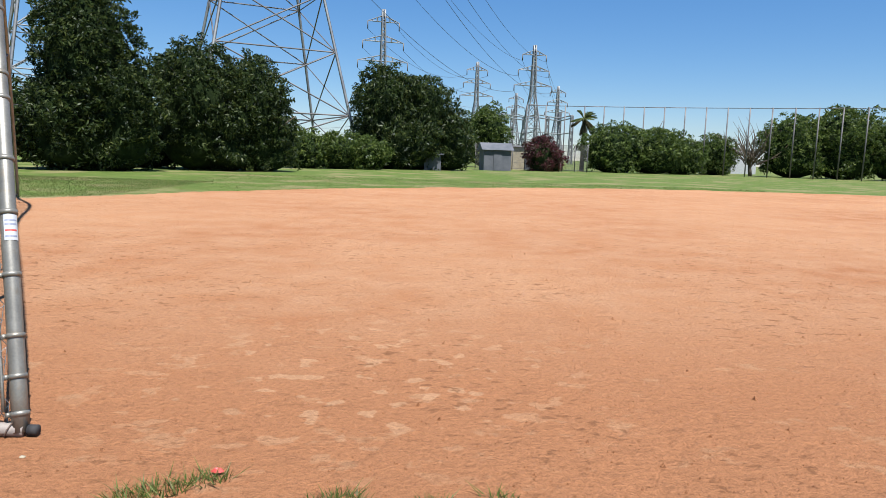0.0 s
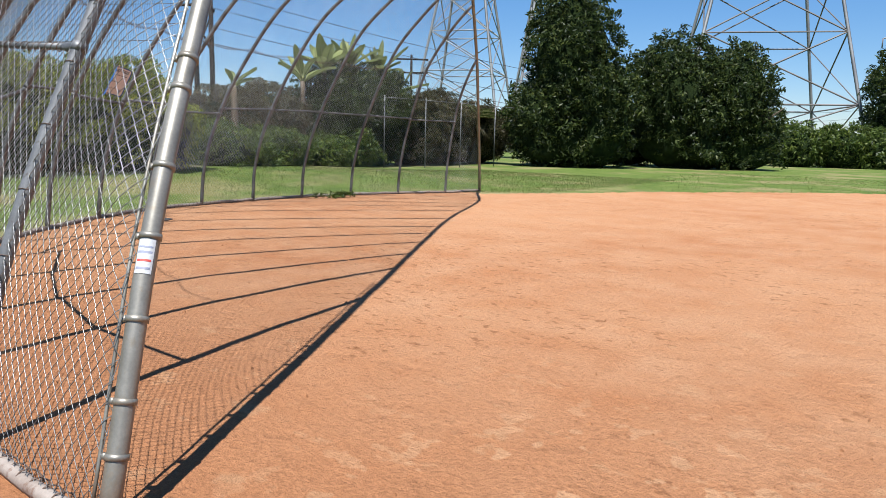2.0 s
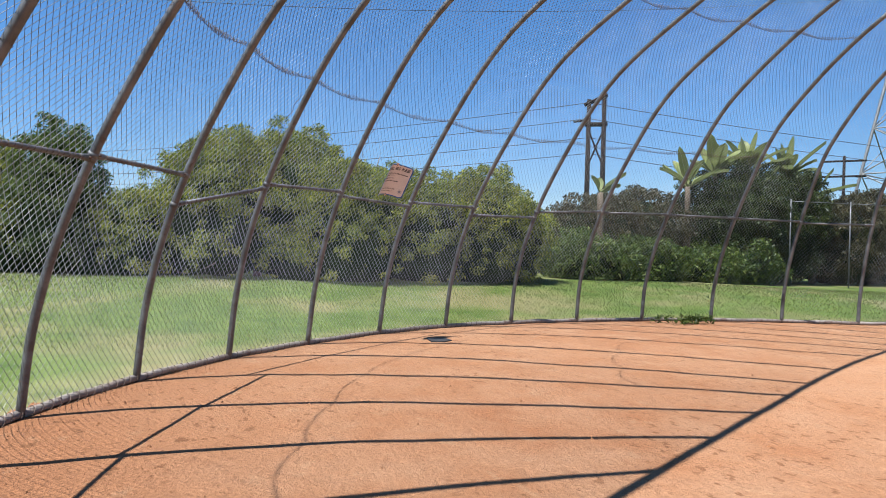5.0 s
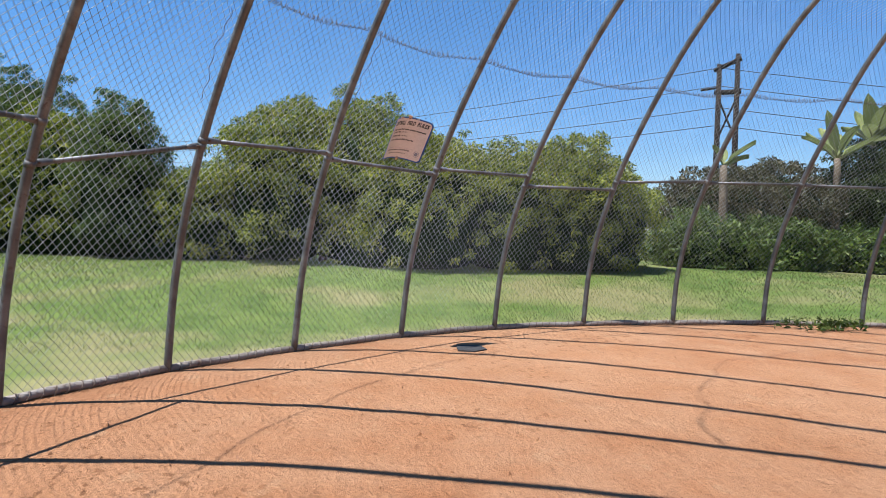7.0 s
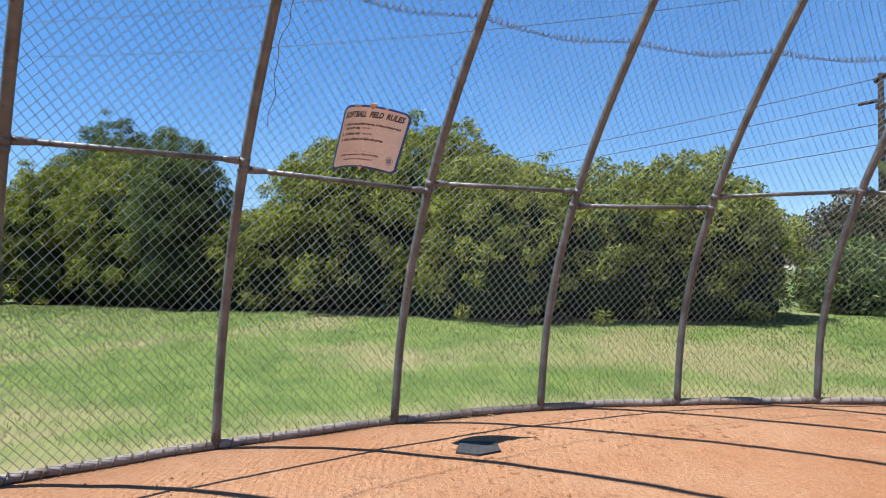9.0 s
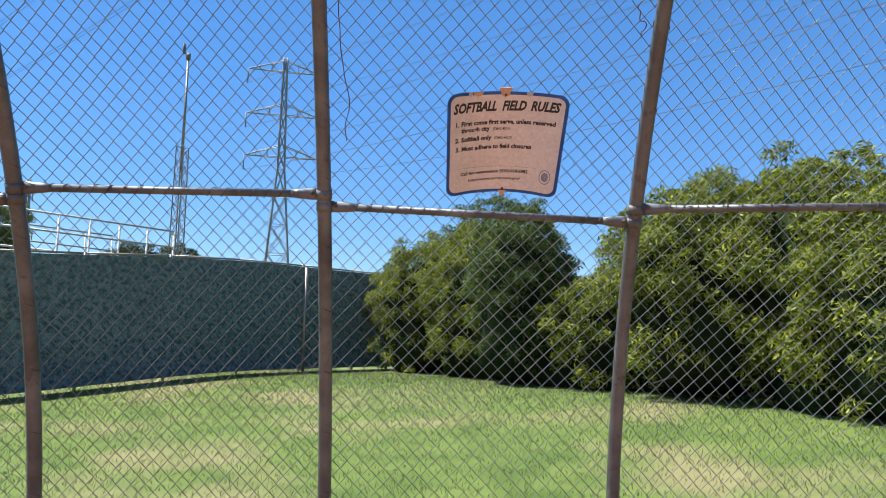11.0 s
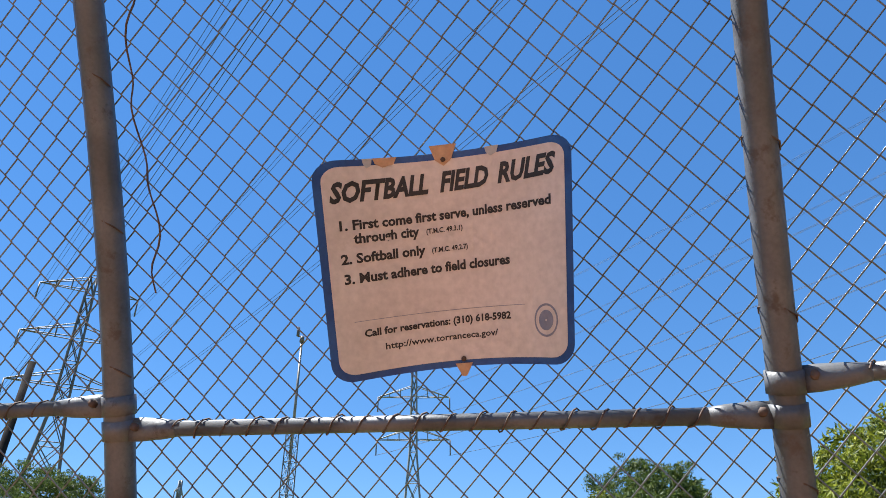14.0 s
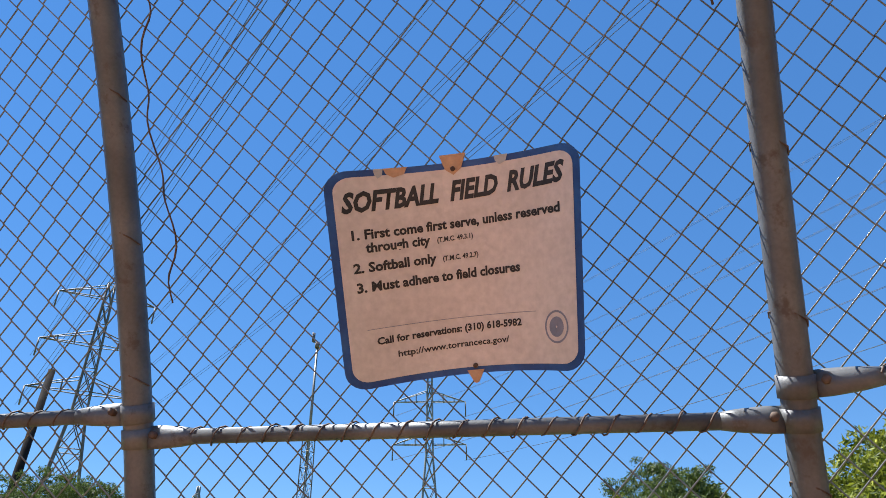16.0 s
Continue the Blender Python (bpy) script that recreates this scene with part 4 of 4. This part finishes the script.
for blobs, mm, lab, lf in (
    ([(-20.6, 43.8, 7.2, 2.8, 2.9, 4.3), (-21.6, 43.2, 3.2, 2.7, 2.6, 2.6), (-19.0, 44.6, 4.2, 2.8, 2.6, 3.4)], LEAF_DARK, "tall dark evergreen tree at the outfield's edge", 0.10),
    ([(-16.2, 50.8, 5.4, 3.0, 3.0, 3.4), (-14.2, 51.5, 3.2, 3.0, 2.6, 2.9)], LEAF_DARK, "dark broad tree with reddish twigs", 0.10),
    ([(-20.5, 53.5, 2.4, 3.0, 2.4, 2.4)], LEAF_DARK, "dark undergrowth between the tall trees", 0.10),
    ([(-12.6, 52.6, 5.0, 2.6, 2.6, 3.2), (-11.8, 53.2, 2.7, 2.5, 2.2, 2.5)], LEAF_DARK, "dark rounded tree beside a steel tower", 0.10),
    ([(-3.8, 77.0, 6.6, 4.0, 4.0, 4.4), (-0.6, 78.0, 6.0, 4.0, 4.0, 4.2), (3.0, 78.5, 3.4, 2.8, 2.8, 3.0), (-2.0, 76.5, 3.2, 4.6, 3.6, 3.0)], LEAF_DARK, "large rounded dark tree at the field's edge", 0.15),
    ([(10.3, 112.0, 5.4, 3.6, 3.4, 4.2)], LEAF_MID, "round green tree beyond the fence", 0.17),
    ([(28.0, 101.0, 3.4, 5.0, 3.4, 3.4), (34.0, 102.0, 3.3, 4.6, 3.4, 3.3), (39.0, 104.5, 2.7, 3.8, 3.0, 2.8)], LEAF_MID, "wide row of green bushes below the ball net", 0.16),
    ([(46.5, 110.0, 3.2, 3.2, 3.0, 3.2)], LEAF_MID, "small rounded green tree by the net", 0.16),
    ([(58.0, 108.0, 4.6, 5.4, 4.0, 4.6), (66.0, 108.0, 5.8, 6.2, 4.6, 5.2), (74.0, 106.0, 4.8, 5.6, 4.2, 4.8)], LEAF_MID, "large spreading green tree behind the outfield", 0.18),
    ([(-31.0, 60.0, 3.0, 4.0, 4.0, 3.0)], LEAF_DRY, "pale dry bushes behind the tall trees", 0.12),
):
    plant("tree", blobs, mm, lab, "tree", leaf=lf, tuft=lf * 4.2, fill=1.95, trunk=0.3, group="trees round the outfield")
plant("hedge", [(-11.2, 67.0, 1.6, 2.2, 1.8, 1.7), (-8.2, 68.5, 1.7, 2.4, 1.8, 1.7), (-5.4, 70.0, 1.5, 2.0, 1.8, 1.5)], LEAF_MID, "low bright green hedge between dark trees", "hedge", leaf=0.12, tuft=0.6)
plant("bougainvillea", [(15.9, 93.0, 2.2, 2.0, 1.8, 2.4), (17.3, 94.0, 1.6, 1.6, 1.6, 1.7)], LEAF_ROSE, "dusky pink flowering shrub on the fence", "shrub", leaf=0.12, tuft=0.6)
# bare grey tree
bt = thing("bare_tree", None, None, "grey leafless tree beside the green trees", "tree")
g = Geo()
for _ in range(60):
    a = np.array([51.5, 108.0, 2.5]) + rng.normal(0, 0.5, 3)
    g.tube(*limb(a, a + rng.normal(0, 1, 3) * [3.0, 2.0, 1.6] + [0, 0, 3.6], 0.09, 0.02, 0.5), 4)
g.tube(*limb((51.5, 108, 0), (51.5, 108, 4.0), 0.3, 0.2, 0.1), 6)
part("branches", g, BARK, bt)


def big_leaf(g, base, heading, length, width, lift, sag, n=9):
    """A long arching leaf with a folded midrib."""
    t = np.linspace(0, 1, n)
    d = np.array([math.cos(heading), math.sin(heading), 0])
    s = np.array([-d[1], d[0], 0])
    p = np.asarray(base) + t[:, None] * length * math.cos(lift) * d + np.stack([0 * t, 0 * t, t * length * math.sin(lift) - sag * length * t**2], -1)
    w = width * np.sin(np.clip(t * 0.93 + 0.07, 0, 1) * np.pi) ** 0.6 * (t > 0.22)
    v = np.concatenate([p - s * w[:, None] + [0, 0, 0.12] * (w[:, None] > 0), p, p + s * w[:, None] + [0, 0, 0.12] * (w[:, None] > 0)])
    q = [(j, j + 1, n + j + 1, n + j) for j in range(n - 1)] + [(n + j, n + j + 1, 2 * n + j + 1, 2 * n + j) for j in range(n - 1)]
    g.add(v, q)
    g.tube(p, np.linspace(0.04, 0.01, n), 4)


for x, y, z, cnt, L in ((-25.9, 26.2, 4.2, 10, 2.0), (-26.5, 28.2, 4.9, 12, 2.2), (-27.2, 30.6, 5.2, 14, 2.4), (-26.8, 32.6, 5.0, 12, 2.2), (-25.9, 29.6, 3.8, 9, 1.9), (-26.4, 34.0, 4.1, 9, 1.9), (-22.6, 19.7, 3.45, 4, 1.05)):
    pl = thing("banana_plant", None, None, "tall banana-like plant with big ragged paddle leaves", "plant", "banana plants by the fence")
    pl.location = (x, y, float(rise(x, y)))
    g, h = Geo(), z - float(rise(x, y))
    part("stem", g.tube(*limb((0, 0, -0.1), (0, 0, h), 0.16, 0.11, 0.05), 8), BARK, pl)
    for j in range(cnt):
        g = Geo()
        big_leaf(g, (0, 0, h - 0.1 * rng.random()), j * 2.4 + rng.random(), L * rng.uniform(0.75, 1.1), 0.13 * L, rng.uniform(0.45, 1.45), rng.uniform(0.02, 0.4))
        part("leaf", g, FROND, pl)
for x, y, z, L in ((23.8, 103.5, 7.6, 2.0), (-25.8, 41.0, 2.9, 1.5)):
    pm = thing("palm", None, None, "fan palm with shaggy dry skirt", "palm")
    pm.location = (x, y, 0)
    part("trunk", Geo().tube(*limb((0, 0, -0.1), (0, 0, z), 0.34, 0.28, 0.05), 8), BARK, pm)
    for nm, mm, lift in (("frond", FROND, 0.5), ("dry_skirt", LEAF_DRY, -0.8)):
        for j in range(14):
            g = Geo()
            for f in np.linspace(-0.5, 0.5, 7):
                big_leaf(g, (0, 0, z), j * 2.4 + f, L, 0.05, lift + 0.5 * math.sin(j * 5.1), 0.25, 6)
            part(nm, g, mm, pm)
# weed tuft against the base pipe
g = Geo()
leaves(g, np.array([-12.80, 15.60, 0.09]) + rng.normal(0, 1, (40, 3)) * [0.14, 0.34, 0.025], 0.035, 14, 0.026)
thing("weed", g, LEAF_MID, "leafy green weed growing at the base pipe", "weed", kind="stuff", smooth=False)

# ---- screened fence and what stands behind it ----
fa, fb = np.array([-8.5, -5.8]), np.array([-26.6, -3.9])
fence = thing("screened_fence", None, None, "chain-link fence hung with dark green windscreen fabric", "fence")
segs = 9
for j in range(segs + 1):
    p = fa + (fb - fa) * j / segs
    z = float(rise(*p))
    part("post", Geo().tube([(*p, z - 0.1), (*p, z + 3.05)], 0.035, 8), GALV, fence)
for j in range(segs):
    g, n = Geo(), 16
    w = []
    for t in np.linspace(0, 1, n):
        p = fa + (fb - fa) * (j + t) / segs
        z = float(rise(*p))
        for hgt in np.linspace(0.06, 2.98, 8):
            o = 0.05 + 0.05 * math.sin(t * math.pi) * noise.noise(Vector((p[0] * 1.4, hgt * 1.2, j)))
            w.append((p[0] + 0.1 * o, p[1] + o, z + hgt))
    q = [(a * 8 + b, (a + 1) * 8 + b, (a + 1) * 8 + b + 1, a * 8 + b + 1) for a in range(n - 1) for b in range(7)]
    part("windscreen", g.add(w, q), SCREEN, fence, "dark green windscreen cloth")
    p, r = fa + (fb - fa) * j / segs, fa + (fb - fa) * (j + 1) / segs
    part("top_rail", Geo().tube([(*p, float(rise(*p)) + 3.02), (*r, float(rise(*r)) + 3.02)], 0.025, 8), GALV, fence)
for x, tilt in ((-14.6, 0.25), (-22.6, 0.0), (-25.9, 0.0)):
    y = float(np.interp(x, [-26.6, -8.5], [-3.9, -5.8])) + 0.15
    z = float(rise(x, y))
    part("gate_post", Geo().tube([(x - tilt, y, z - 0.05), (x, y, z + 2.95)], 0.045, 8), GALV, fence, "pale grey gate post")
part("gate_rail", Geo().tube([(-22.6, -4.15, 0.52), (-23.6, -4.05, 0.53)], 0.03, 8), GALV, fence)
g = Geo()
a = np.linspace(0, 2 * np.pi, 9)[:-1]
g.add([(-1.12 + r * 0.032 * math.cos(t) * (1 + 0.4 * math.sin(3 * t)), 3.42 + r * 0.02 * math.sin(t), 0.012 + z) for r, z in ((1, 0), (0.5, 0.016 )) for t in a] + [(-1.12, 3.42, 0.018)], [(j, (j + 1) % 8, 8 + (j + 1) % 8, 8 + j) for j in range(8)], [(8 + j, 8 + (j + 1) % 8, 16) for j in range(8)])
thing("litter", g, RED, "crumpled red scrap of litter on the clay", "litter", smooth=False)
# pale stones by the foot of the arch
for x, y, r in ((-2.55, 3.66, 0.028), (-2.42, 3.60, 0.020), (-2.36, 3.64, 0.022), (-2.47, 3.56, 0.014), (-2.12, 3.56, 0.016)):
    bm = bmesh.new()
    bmesh.ops.create_icosphere(bm, subdivisions=2, radius=1)
    v = np.array([w.co for w in bm.verts])
    v = v * np.array([1 + 0.5 * noise.noise(Vector(p) * 1.6 + Vector((x * 40, y * 40, 0))) for p in v])[:, None] * [r, r * 0.75, r * 0.45] + [x, y, r * 0.25]
    t = [[w.index for w in f.verts] for f in bm.faces]
    bm.free()
    thing("stone", Geo().add(v, None, t), STUCCO, "small pale broken stone on the clay by the backstop", "stone", "pale stones by the backstop")
# white pipe railing on a platform
rl = thing("railing", None, None, "white pipe railing on a platform behind the fence", "railing")
ra, rb = np.array([-17.2, -11.6]), np.array([-22.6, -10.7])
for z in (3.3, 3.9, 4.5, 5.05):
    part("rail", Geo().tube([(*ra, z), (*rb, z - 0.15)], 0.035, 6), PAINT, rl)
    part("rail", Geo().tube([(*(ra + [0.5, -3.0]), z), (*(rb + [0.5, -3.0]), z - 0.15)], 0.03, 6), PAINT, rl)
for t in np.linspace(0, 1, 7):
    p = ra + (rb - ra) * t
    part("post", Geo().tube([(*p, -0.1), (*p, 5.05 - 0.15 * t)], 0.035, 6), PAINT, rl)
    p = p + [0.5, -3.0]
    part("post", Geo().tube([(*p, -0.1), (*p, 5.05 - 0.15 * t)], 0.03, 6), PAINT, rl)


# ---- towers, poles and cables ----
def lattice(levels, r_leg=0.14, r_web=0.06):
    """Members of a square lattice mast given (height, width) levels."""
    a, b, r = [], [], []
    corner = np.array([[1, 1], [1, -1], [-1, -1], [-1, 1]]) / 2
    for (z0, w0), (z1, w1) in zip(levels[:-1], levels[1:]):
        lo = [np.array([*(c * w0), z0]) for c in corner]
        hi = [np.array([*(c * w1), z1]) for c in corner]
        for j in range(4):
            n = (j + 1) % 4
            for p, q, rr in ((lo[j], hi[j], r_leg), (hi[j], hi[n], r_web), (lo[j], hi[n], r_web), (lo[n], hi[j], r_web)):
                a.append(p), b.append(q), r.append(rr)
    return a, b, r


def tower(x, y, h, base, turn, label, dark=False, arms=((0.66, 8.0), (0.79, 6.5), (0.92, 5.0)), thick=1.0, dark_frame=False):
    root = thing("lattice_tower", None, None, label, "power tower", "steel power towers")
    root.matrix_world = pose(x, y, 0, 0, 0, turn)
    zs = np.concatenate([[0, 0.09], np.linspace(0.2, 0.6, 5), np.linspace(0.66, 1.0, 6)])
    ws = np.interp(zs, [0, 0.6, 1.0], [base, base * 0.2, base * 0.1])
    a, b, r = lattice([(z * h, w) for z, w in zip(zs, ws)], 0.15 * thick, 0.065 * thick)
    r = np.array(r)
    big = r > 0.1 * thick
    a, b = np.array(a), np.array(b)
    # the last flag gives legs and arms the dark steel too
    for ox, oy in ((1, 1), (1, -1), (-1, -1), (-1, 1)):
        part("leg", Geo().tube([(ox * w / 2, oy * w / 2, z * h) for z, w in zip(zs, ws)], 0.15 * thick, 4), DARKSTEEL if dark_frame else STEEL, root)
    part("bracing", Geo().bars(a[~big], b[~big], r[~big], 4), DARKSTEEL if dark else STEEL, root)
    tips = []
    for share, reach in arms:
        z, w = share * h, float(np.interp(share, zs, ws)) / 2
        for s in (-1, 1):
            pa, pb = [], []
            for oy in (-w, w):
                pa += [(s * w, oy, z), (s * w, oy, z + 1.8)]
                pb += [(s * reach, 0, z)] * 2
                for f in (0.33, 0.66):
                    pa.append((s * (w + (reach - w) * f), oy * (1 - f), z))
                    pb.append((s * (w + (reach - w) * f), oy * (1 - f), z + 1.8 * (1 - f)))
            arm = part("cross_arm", Geo().bars(pa, pb, 0.075 * thick, 4), DARKSTEEL if dark_frame else STEEL, root)
            part("insulator", Geo().tube([(s * reach, 0, z), (s * reach, 0, z - 2.4)], 0.11 * thick, 6), DARKSTEEL, arm)
            tips.append(Vector((x, y, 0)) + Euler((0, 0, radians(turn))).to_matrix() @ Vector((s * reach, 0, z - 2.4)))
    return tips


def cable(p, q, sag, r=0.03, twin=0.0):
    t = np.linspace(0, 1, 40)[:, None]
    c = np.asarray(p) * (1 - t) + np.asarray(q) * t - np.array([0, 0, 1.0]) * sag * 4 * t * (1 - t)
    g = Geo().tube(c, r, 4)
    if twin:
        g.tube(c + [twin, 0, -0.1], r, 4)
    thing("power_cable", g, CABLE, "thin dark power cable strung between towers", "cable", "overhead cables")


def away(ex, ey, az, d):
    return ex - math.sin(radians(az)) * d, ey + math.cos(radians(az)) * d


T_A = tower(*away(-0.47, 4.92, 35.4, 108), 58, 14.5, 20, "tall pale steel lattice power tower beside the palms", thick=1.35)
T_B = tower(*away(-0.47, 4.92, 28.6, 96), 50, 11.0, 35, "steel lattice power tower with short cross arms", arms=((0.66, 7.0), (0.86, 6.0)), thick=1.3)
T_C = tower(*away(-0.18, 0.2, 12.4, 84), 62, 17.5, 24, "huge steel lattice power tower standing behind the trees", True, thick=1.15)
T_D = tower(*away(-0.18, 0.2, 3.2, 225), 46, 8, 15, "far steel power tower above the trees", thick=1.5)
T_E = tower(*away(-0.18, 0.2, -8.9, 285), 46, 9, 12, "far steel power tower in the cable line", thick=1.8)
T_F = tower(*away(-0.18, 0.2, -4.4, 330), 45, 8, 12, "distant steel power tower", thick=1.8)
T_G = tower(*away(-0.18, 0.2, -10.9, 430), 45, 8, 12, "distant steel power tower", thick=2.2)
T_H = tower(*away(-0.18, 0.2, -7.6, 470), 44, 8, 12, "distant steel power tower", thick=2.2)
T_I = tower(*away(-8.5, 10.5, 138.4, 112), 46, 5.5, -42, "slim steel lattice power tower against the sky", arms=((0.64, 5.8), (0.79, 5.8), (0.95, 5.8)))
T_J = tower(*away(-10.3, 9.9, 165.8, 96), 45, 8.5, -15, "dark steel lattice power tower beyond the green fence", True, arms=((0.66, 6.6), (0.80, 6.6), (0.95, 6.0)), dark_frame=True)
T_K = tower(*away(-10.3, 9.9, 156.5, 260), 50, 8, 50, "distant steel power tower behind the railing", thick=1.6)
for p, q in zip(T_C, T_E):
    cable(p, q, 9, 0.06)
for p, q in zip(T_D, T_F):
    cable(p, q, 6, 0.06)
for p, q in zip(T_E, T_G):
    cable(p, q, 5, 0.06)
for p, q in zip(T_J, T_C):
    cable(p, q, 5, 0.022, 0.4)
for p, q in zip(T_I, T_A):
    cable(p, q, 5, 0.018, 0.4)
# switchyard frames between the far towers
yard = thing("switchyard_frame", None, None, "pale steel switchyard frames in the distance", "switchyard")
for j in range(7):
    x, y = away(-0.18, 0.2, -6.4 - 0.95 * j, 300 + 12 * (j % 3))
    a, b, r = lattice([(z, 1.6 - 0.03 * z) for z in np.linspace(0, 20 + (j % 2) * 3, 8)], 0.2, 0.12)
    part("column", Geo().bars(np.array(a) + [x, y, 0], np.array(b) + [x, y, 0], r, 4), STEEL, yard)
    if j < 6:
        x2, y2 = away(-0.18, 0.2, -6.4 - 0.95 * (j + 1), 300 + 12 * ((j + 1) % 3))
        part("beam", Geo().bars([(x, y, 19), (x, y, 20.2), (x, y, 13)], [(x2, y2, 19), (x2, y2, 20.2), (x2, y2, 13)], 0.25, 4), STEEL, yard)
# instrument mast
mast = thing("instrument_mast", None, None, "slim lattice mast with a small wind vane on top", "mast")
mast.matrix_world = pose(-24.0, -12.6, 0, 0, 0, 20)
a, b, r = lattice([(z, 0.42 - 0.012 * z) for z in np.linspace(0, 8.5, 16)], 0.028, 0.012)
part("lattice_shaft", Geo().bars(a, b, r, 4), GALV, mast)
part("pole", Geo().tube([(0, 0, 7.5), (0, 0, 12.0)], [0.06, 0.045], 8), GALV, mast)
part("wind_vane", Geo().tube([(0, 0, 12.0), (0, 0, 12.25)], 0.09, 8).box((0.2, -0.02, 12.15), (0.34, 0.02, 12.55)).tube([(0, 0, 12.2), (0.3, 0, 12.2)], 0.02, 5), DARKSTEEL, mast)


def pole(x, y, h, label, lean=(0, 0)):
    root = thing("utility_pole", None, None, label, "pole", "wooden poles")
    part("shaft", Geo().tube([(x, y, -0.1), (x + lean[0], y + lean[1], h)], [0.19, 0.13], 10), WOOD, root)
    return root


px, py = -39.5, 29.6
hp = pole(px, py, 10.8, "dark wooden H-frame utility pole with cross beams")
part("shaft", Geo().tube([(px + 0.5, py + 0.8, -0.1), (px + 0.5, py + 0.8, 11.3)], [0.19, 0.13], 10), WOOD, hp)
part("cross_beam", Geo().bars([(px - 0.15, py - 0.24, 10.45)], [(px + 0.6, py + 0.96, 11.05)], 0.13, 6), WOOD, hp)
part("cross_beam", Geo().box((-0.7, -0.1, 9.1), (0.7, 0.1, 9.35), pose(px + 0.25, py + 0.4, 0, 0, 0, 58)), WOOD, hp)
part("brace", Geo().bars([(px, py, 6.6), (px + 0.5, py + 0.8, 6.6)], [(px + 0.5, py + 0.8, 8.9), (px, py, 8.9)], 0.06, 5), WOOD, hp)
part("insulator_arm", Geo().bars([(px, py, 9.5)], [(px - 0.5, py - 0.8, 9.4)], 0.07, 5), WOOD, hp)
px2, py2 = away(-0.47, 4.92, 40.0, 80)
up = pole(px2, py2, 11.0, "wooden utility pole with two cross beams")
for z in (10.4, 8.9):
    part("cross_beam", Geo().box((-1.9, -0.08, z), (1.9, 0.08, z + 0.18), pose(px2, py2, 0, 0, 0, 40)), WOOD, up)
pole(-15.9, -19.2, 11.0, "leaning weathered wooden pole behind the fence", (-0.4, 0.2))
for k, z in enumerate((10.6, 9.6, 8.4, 7.4)):
    cable((px - 70, py - 60, z + 1), (px, py, z), 1.5, 0.02)
    cable((px, py, z), (px2 + 40, py2 + 70, z - 1.5), 3.0, 0.02)

# ---- far fences and buildings ----
cf = thing("boundary_fence", None, None, "tall chain-link boundary fence with thin posts", "fence")
fp = [(-23.5, 29.5), (-23.2, 32.5), (-23.0, 35.5), (-22.8, 38.8), (-22.6, 42.0)]
for x, y in fp:
    part("post", Geo().tube([(x, y, 0), (x, y, 3.7)], 0.03, 6), PIPE, cf)
for (x, y), (u, v) in zip(fp[:-1], fp[1:]):
    part("rail", Geo().tube([(x, y, 3.6), (u, v, 3.6)], 0.018, 6), PIPE, cf)
net = thing("ball_net_fence", None, None, "high net fence on thin dark poles behind the bushes", "fence")
for j in range(19):
    x, y = away(-0.18, 0.2, -8.5 - 1.52 * j, 112)
    part("post", Geo().tube([(x, y, 0), (x, y, 10.0)], 0.09, 6), DARKSTEEL, net)
    if j < 18:
        u, v = away(-0.18, 0.2, -8.5 - 1.52 * (j + 1), 112)
        part("wire_rope", Geo().tube([(x, y, 9.9), (u, v, 9.9)], 0.05, 4), DARKSTEEL, net)
low = thing("mesh_fence", None, None, "dark chain-link fence panels between bushes", "fence")
for j in range(10):
    x, y = away(-0.18, 0.2, -4.5 - 1.0 * j, 96)
    part("post", Geo().tube([(x, y, 0), (x, y, 3.6)], 0.06, 6), GREYMESH, low)
    if j < 9:
        u, v = away(-0.18, 0.2, -5.5 - 1.0 * j, 96)
        a = [(x + (u - x) * t, y + (v - y) * t, 0.1) for t in np.linspace(0, 1, 24)]
        b = [(p[0], p[1], 3.5) for p in a]
        part("mesh_panel", Geo().bars(a, b, 0.012, 3).bars([(x, y, z) for z in (0.2, 1.0, 1.9, 2.7, 3.5)], [(u, v, z) for z in (0.2, 1.0, 1.9, 2.7, 3.5)], 0.018, 3), GREYMESH, low)


def hut(name, x, y, w, d, h, roof, turn, wall, label, category):
    root = thing(name, None, None, label, category)
    root.matrix_world = pose(x, y, 0, 0, 0, turn)
    part("wall", Geo().box((-w / 2, -d / 2, -0.05), (w / 2, d / 2, h)), wall, root, smooth=False)
    e = 0.3
    v = [(-w / 2 - e, -d / 2 - e, h), (w / 2 + e, -d / 2 - e, h), (w / 2 + e, d / 2 + e, h), (-w / 2 - e, d / 2 + e, h), (-w / 2 - e, 0, h + roof), (w / 2 + e, 0, h + roof)]
    part("roof", Geo().add(v, [(0, 1, 5, 4), (2, 3, 4, 5), (3, 2, 1, 0)], [(1, 2, 5), (3, 0, 4)]), ROOF if wall is not SHEDWALL else SHEDWALL, root, smooth=False)
    part("door", Geo().box((-0.5, -d / 2 - 0.06, 0), (0.5, -d / 2 - 0.004, min(2.1, h - 0.2))), SHEDWALL, root, smooth=False)


hut("shed", *away(-0.18, 0.2, -6.1, 88), 3.4, 3.0, 2.5, 0.9, 6, SHEDWALL, "small grey shed with pitched roof by the trees", "shed")
hut("storage_hut", *away(-0.18, 0.2, -1.0, 76), 1.8, 1.6, 1.7, 0.25, 0, SHEDWALL, "dark blue storage hut under the tree", "hut")
hut("tan_building", *away(-0.18, 0.2, -8.4, 104), 5.5, 5.0, 3.2, 0.25, 8, STUCCO, "low tan stucco building behind the fence", "building")
hut("white_building", *away(-0.18, 0.2, -23.0, 150), 14, 8, 4.2, 1.0, 20, PAINT, "pale low building beyond the bushes", "building")
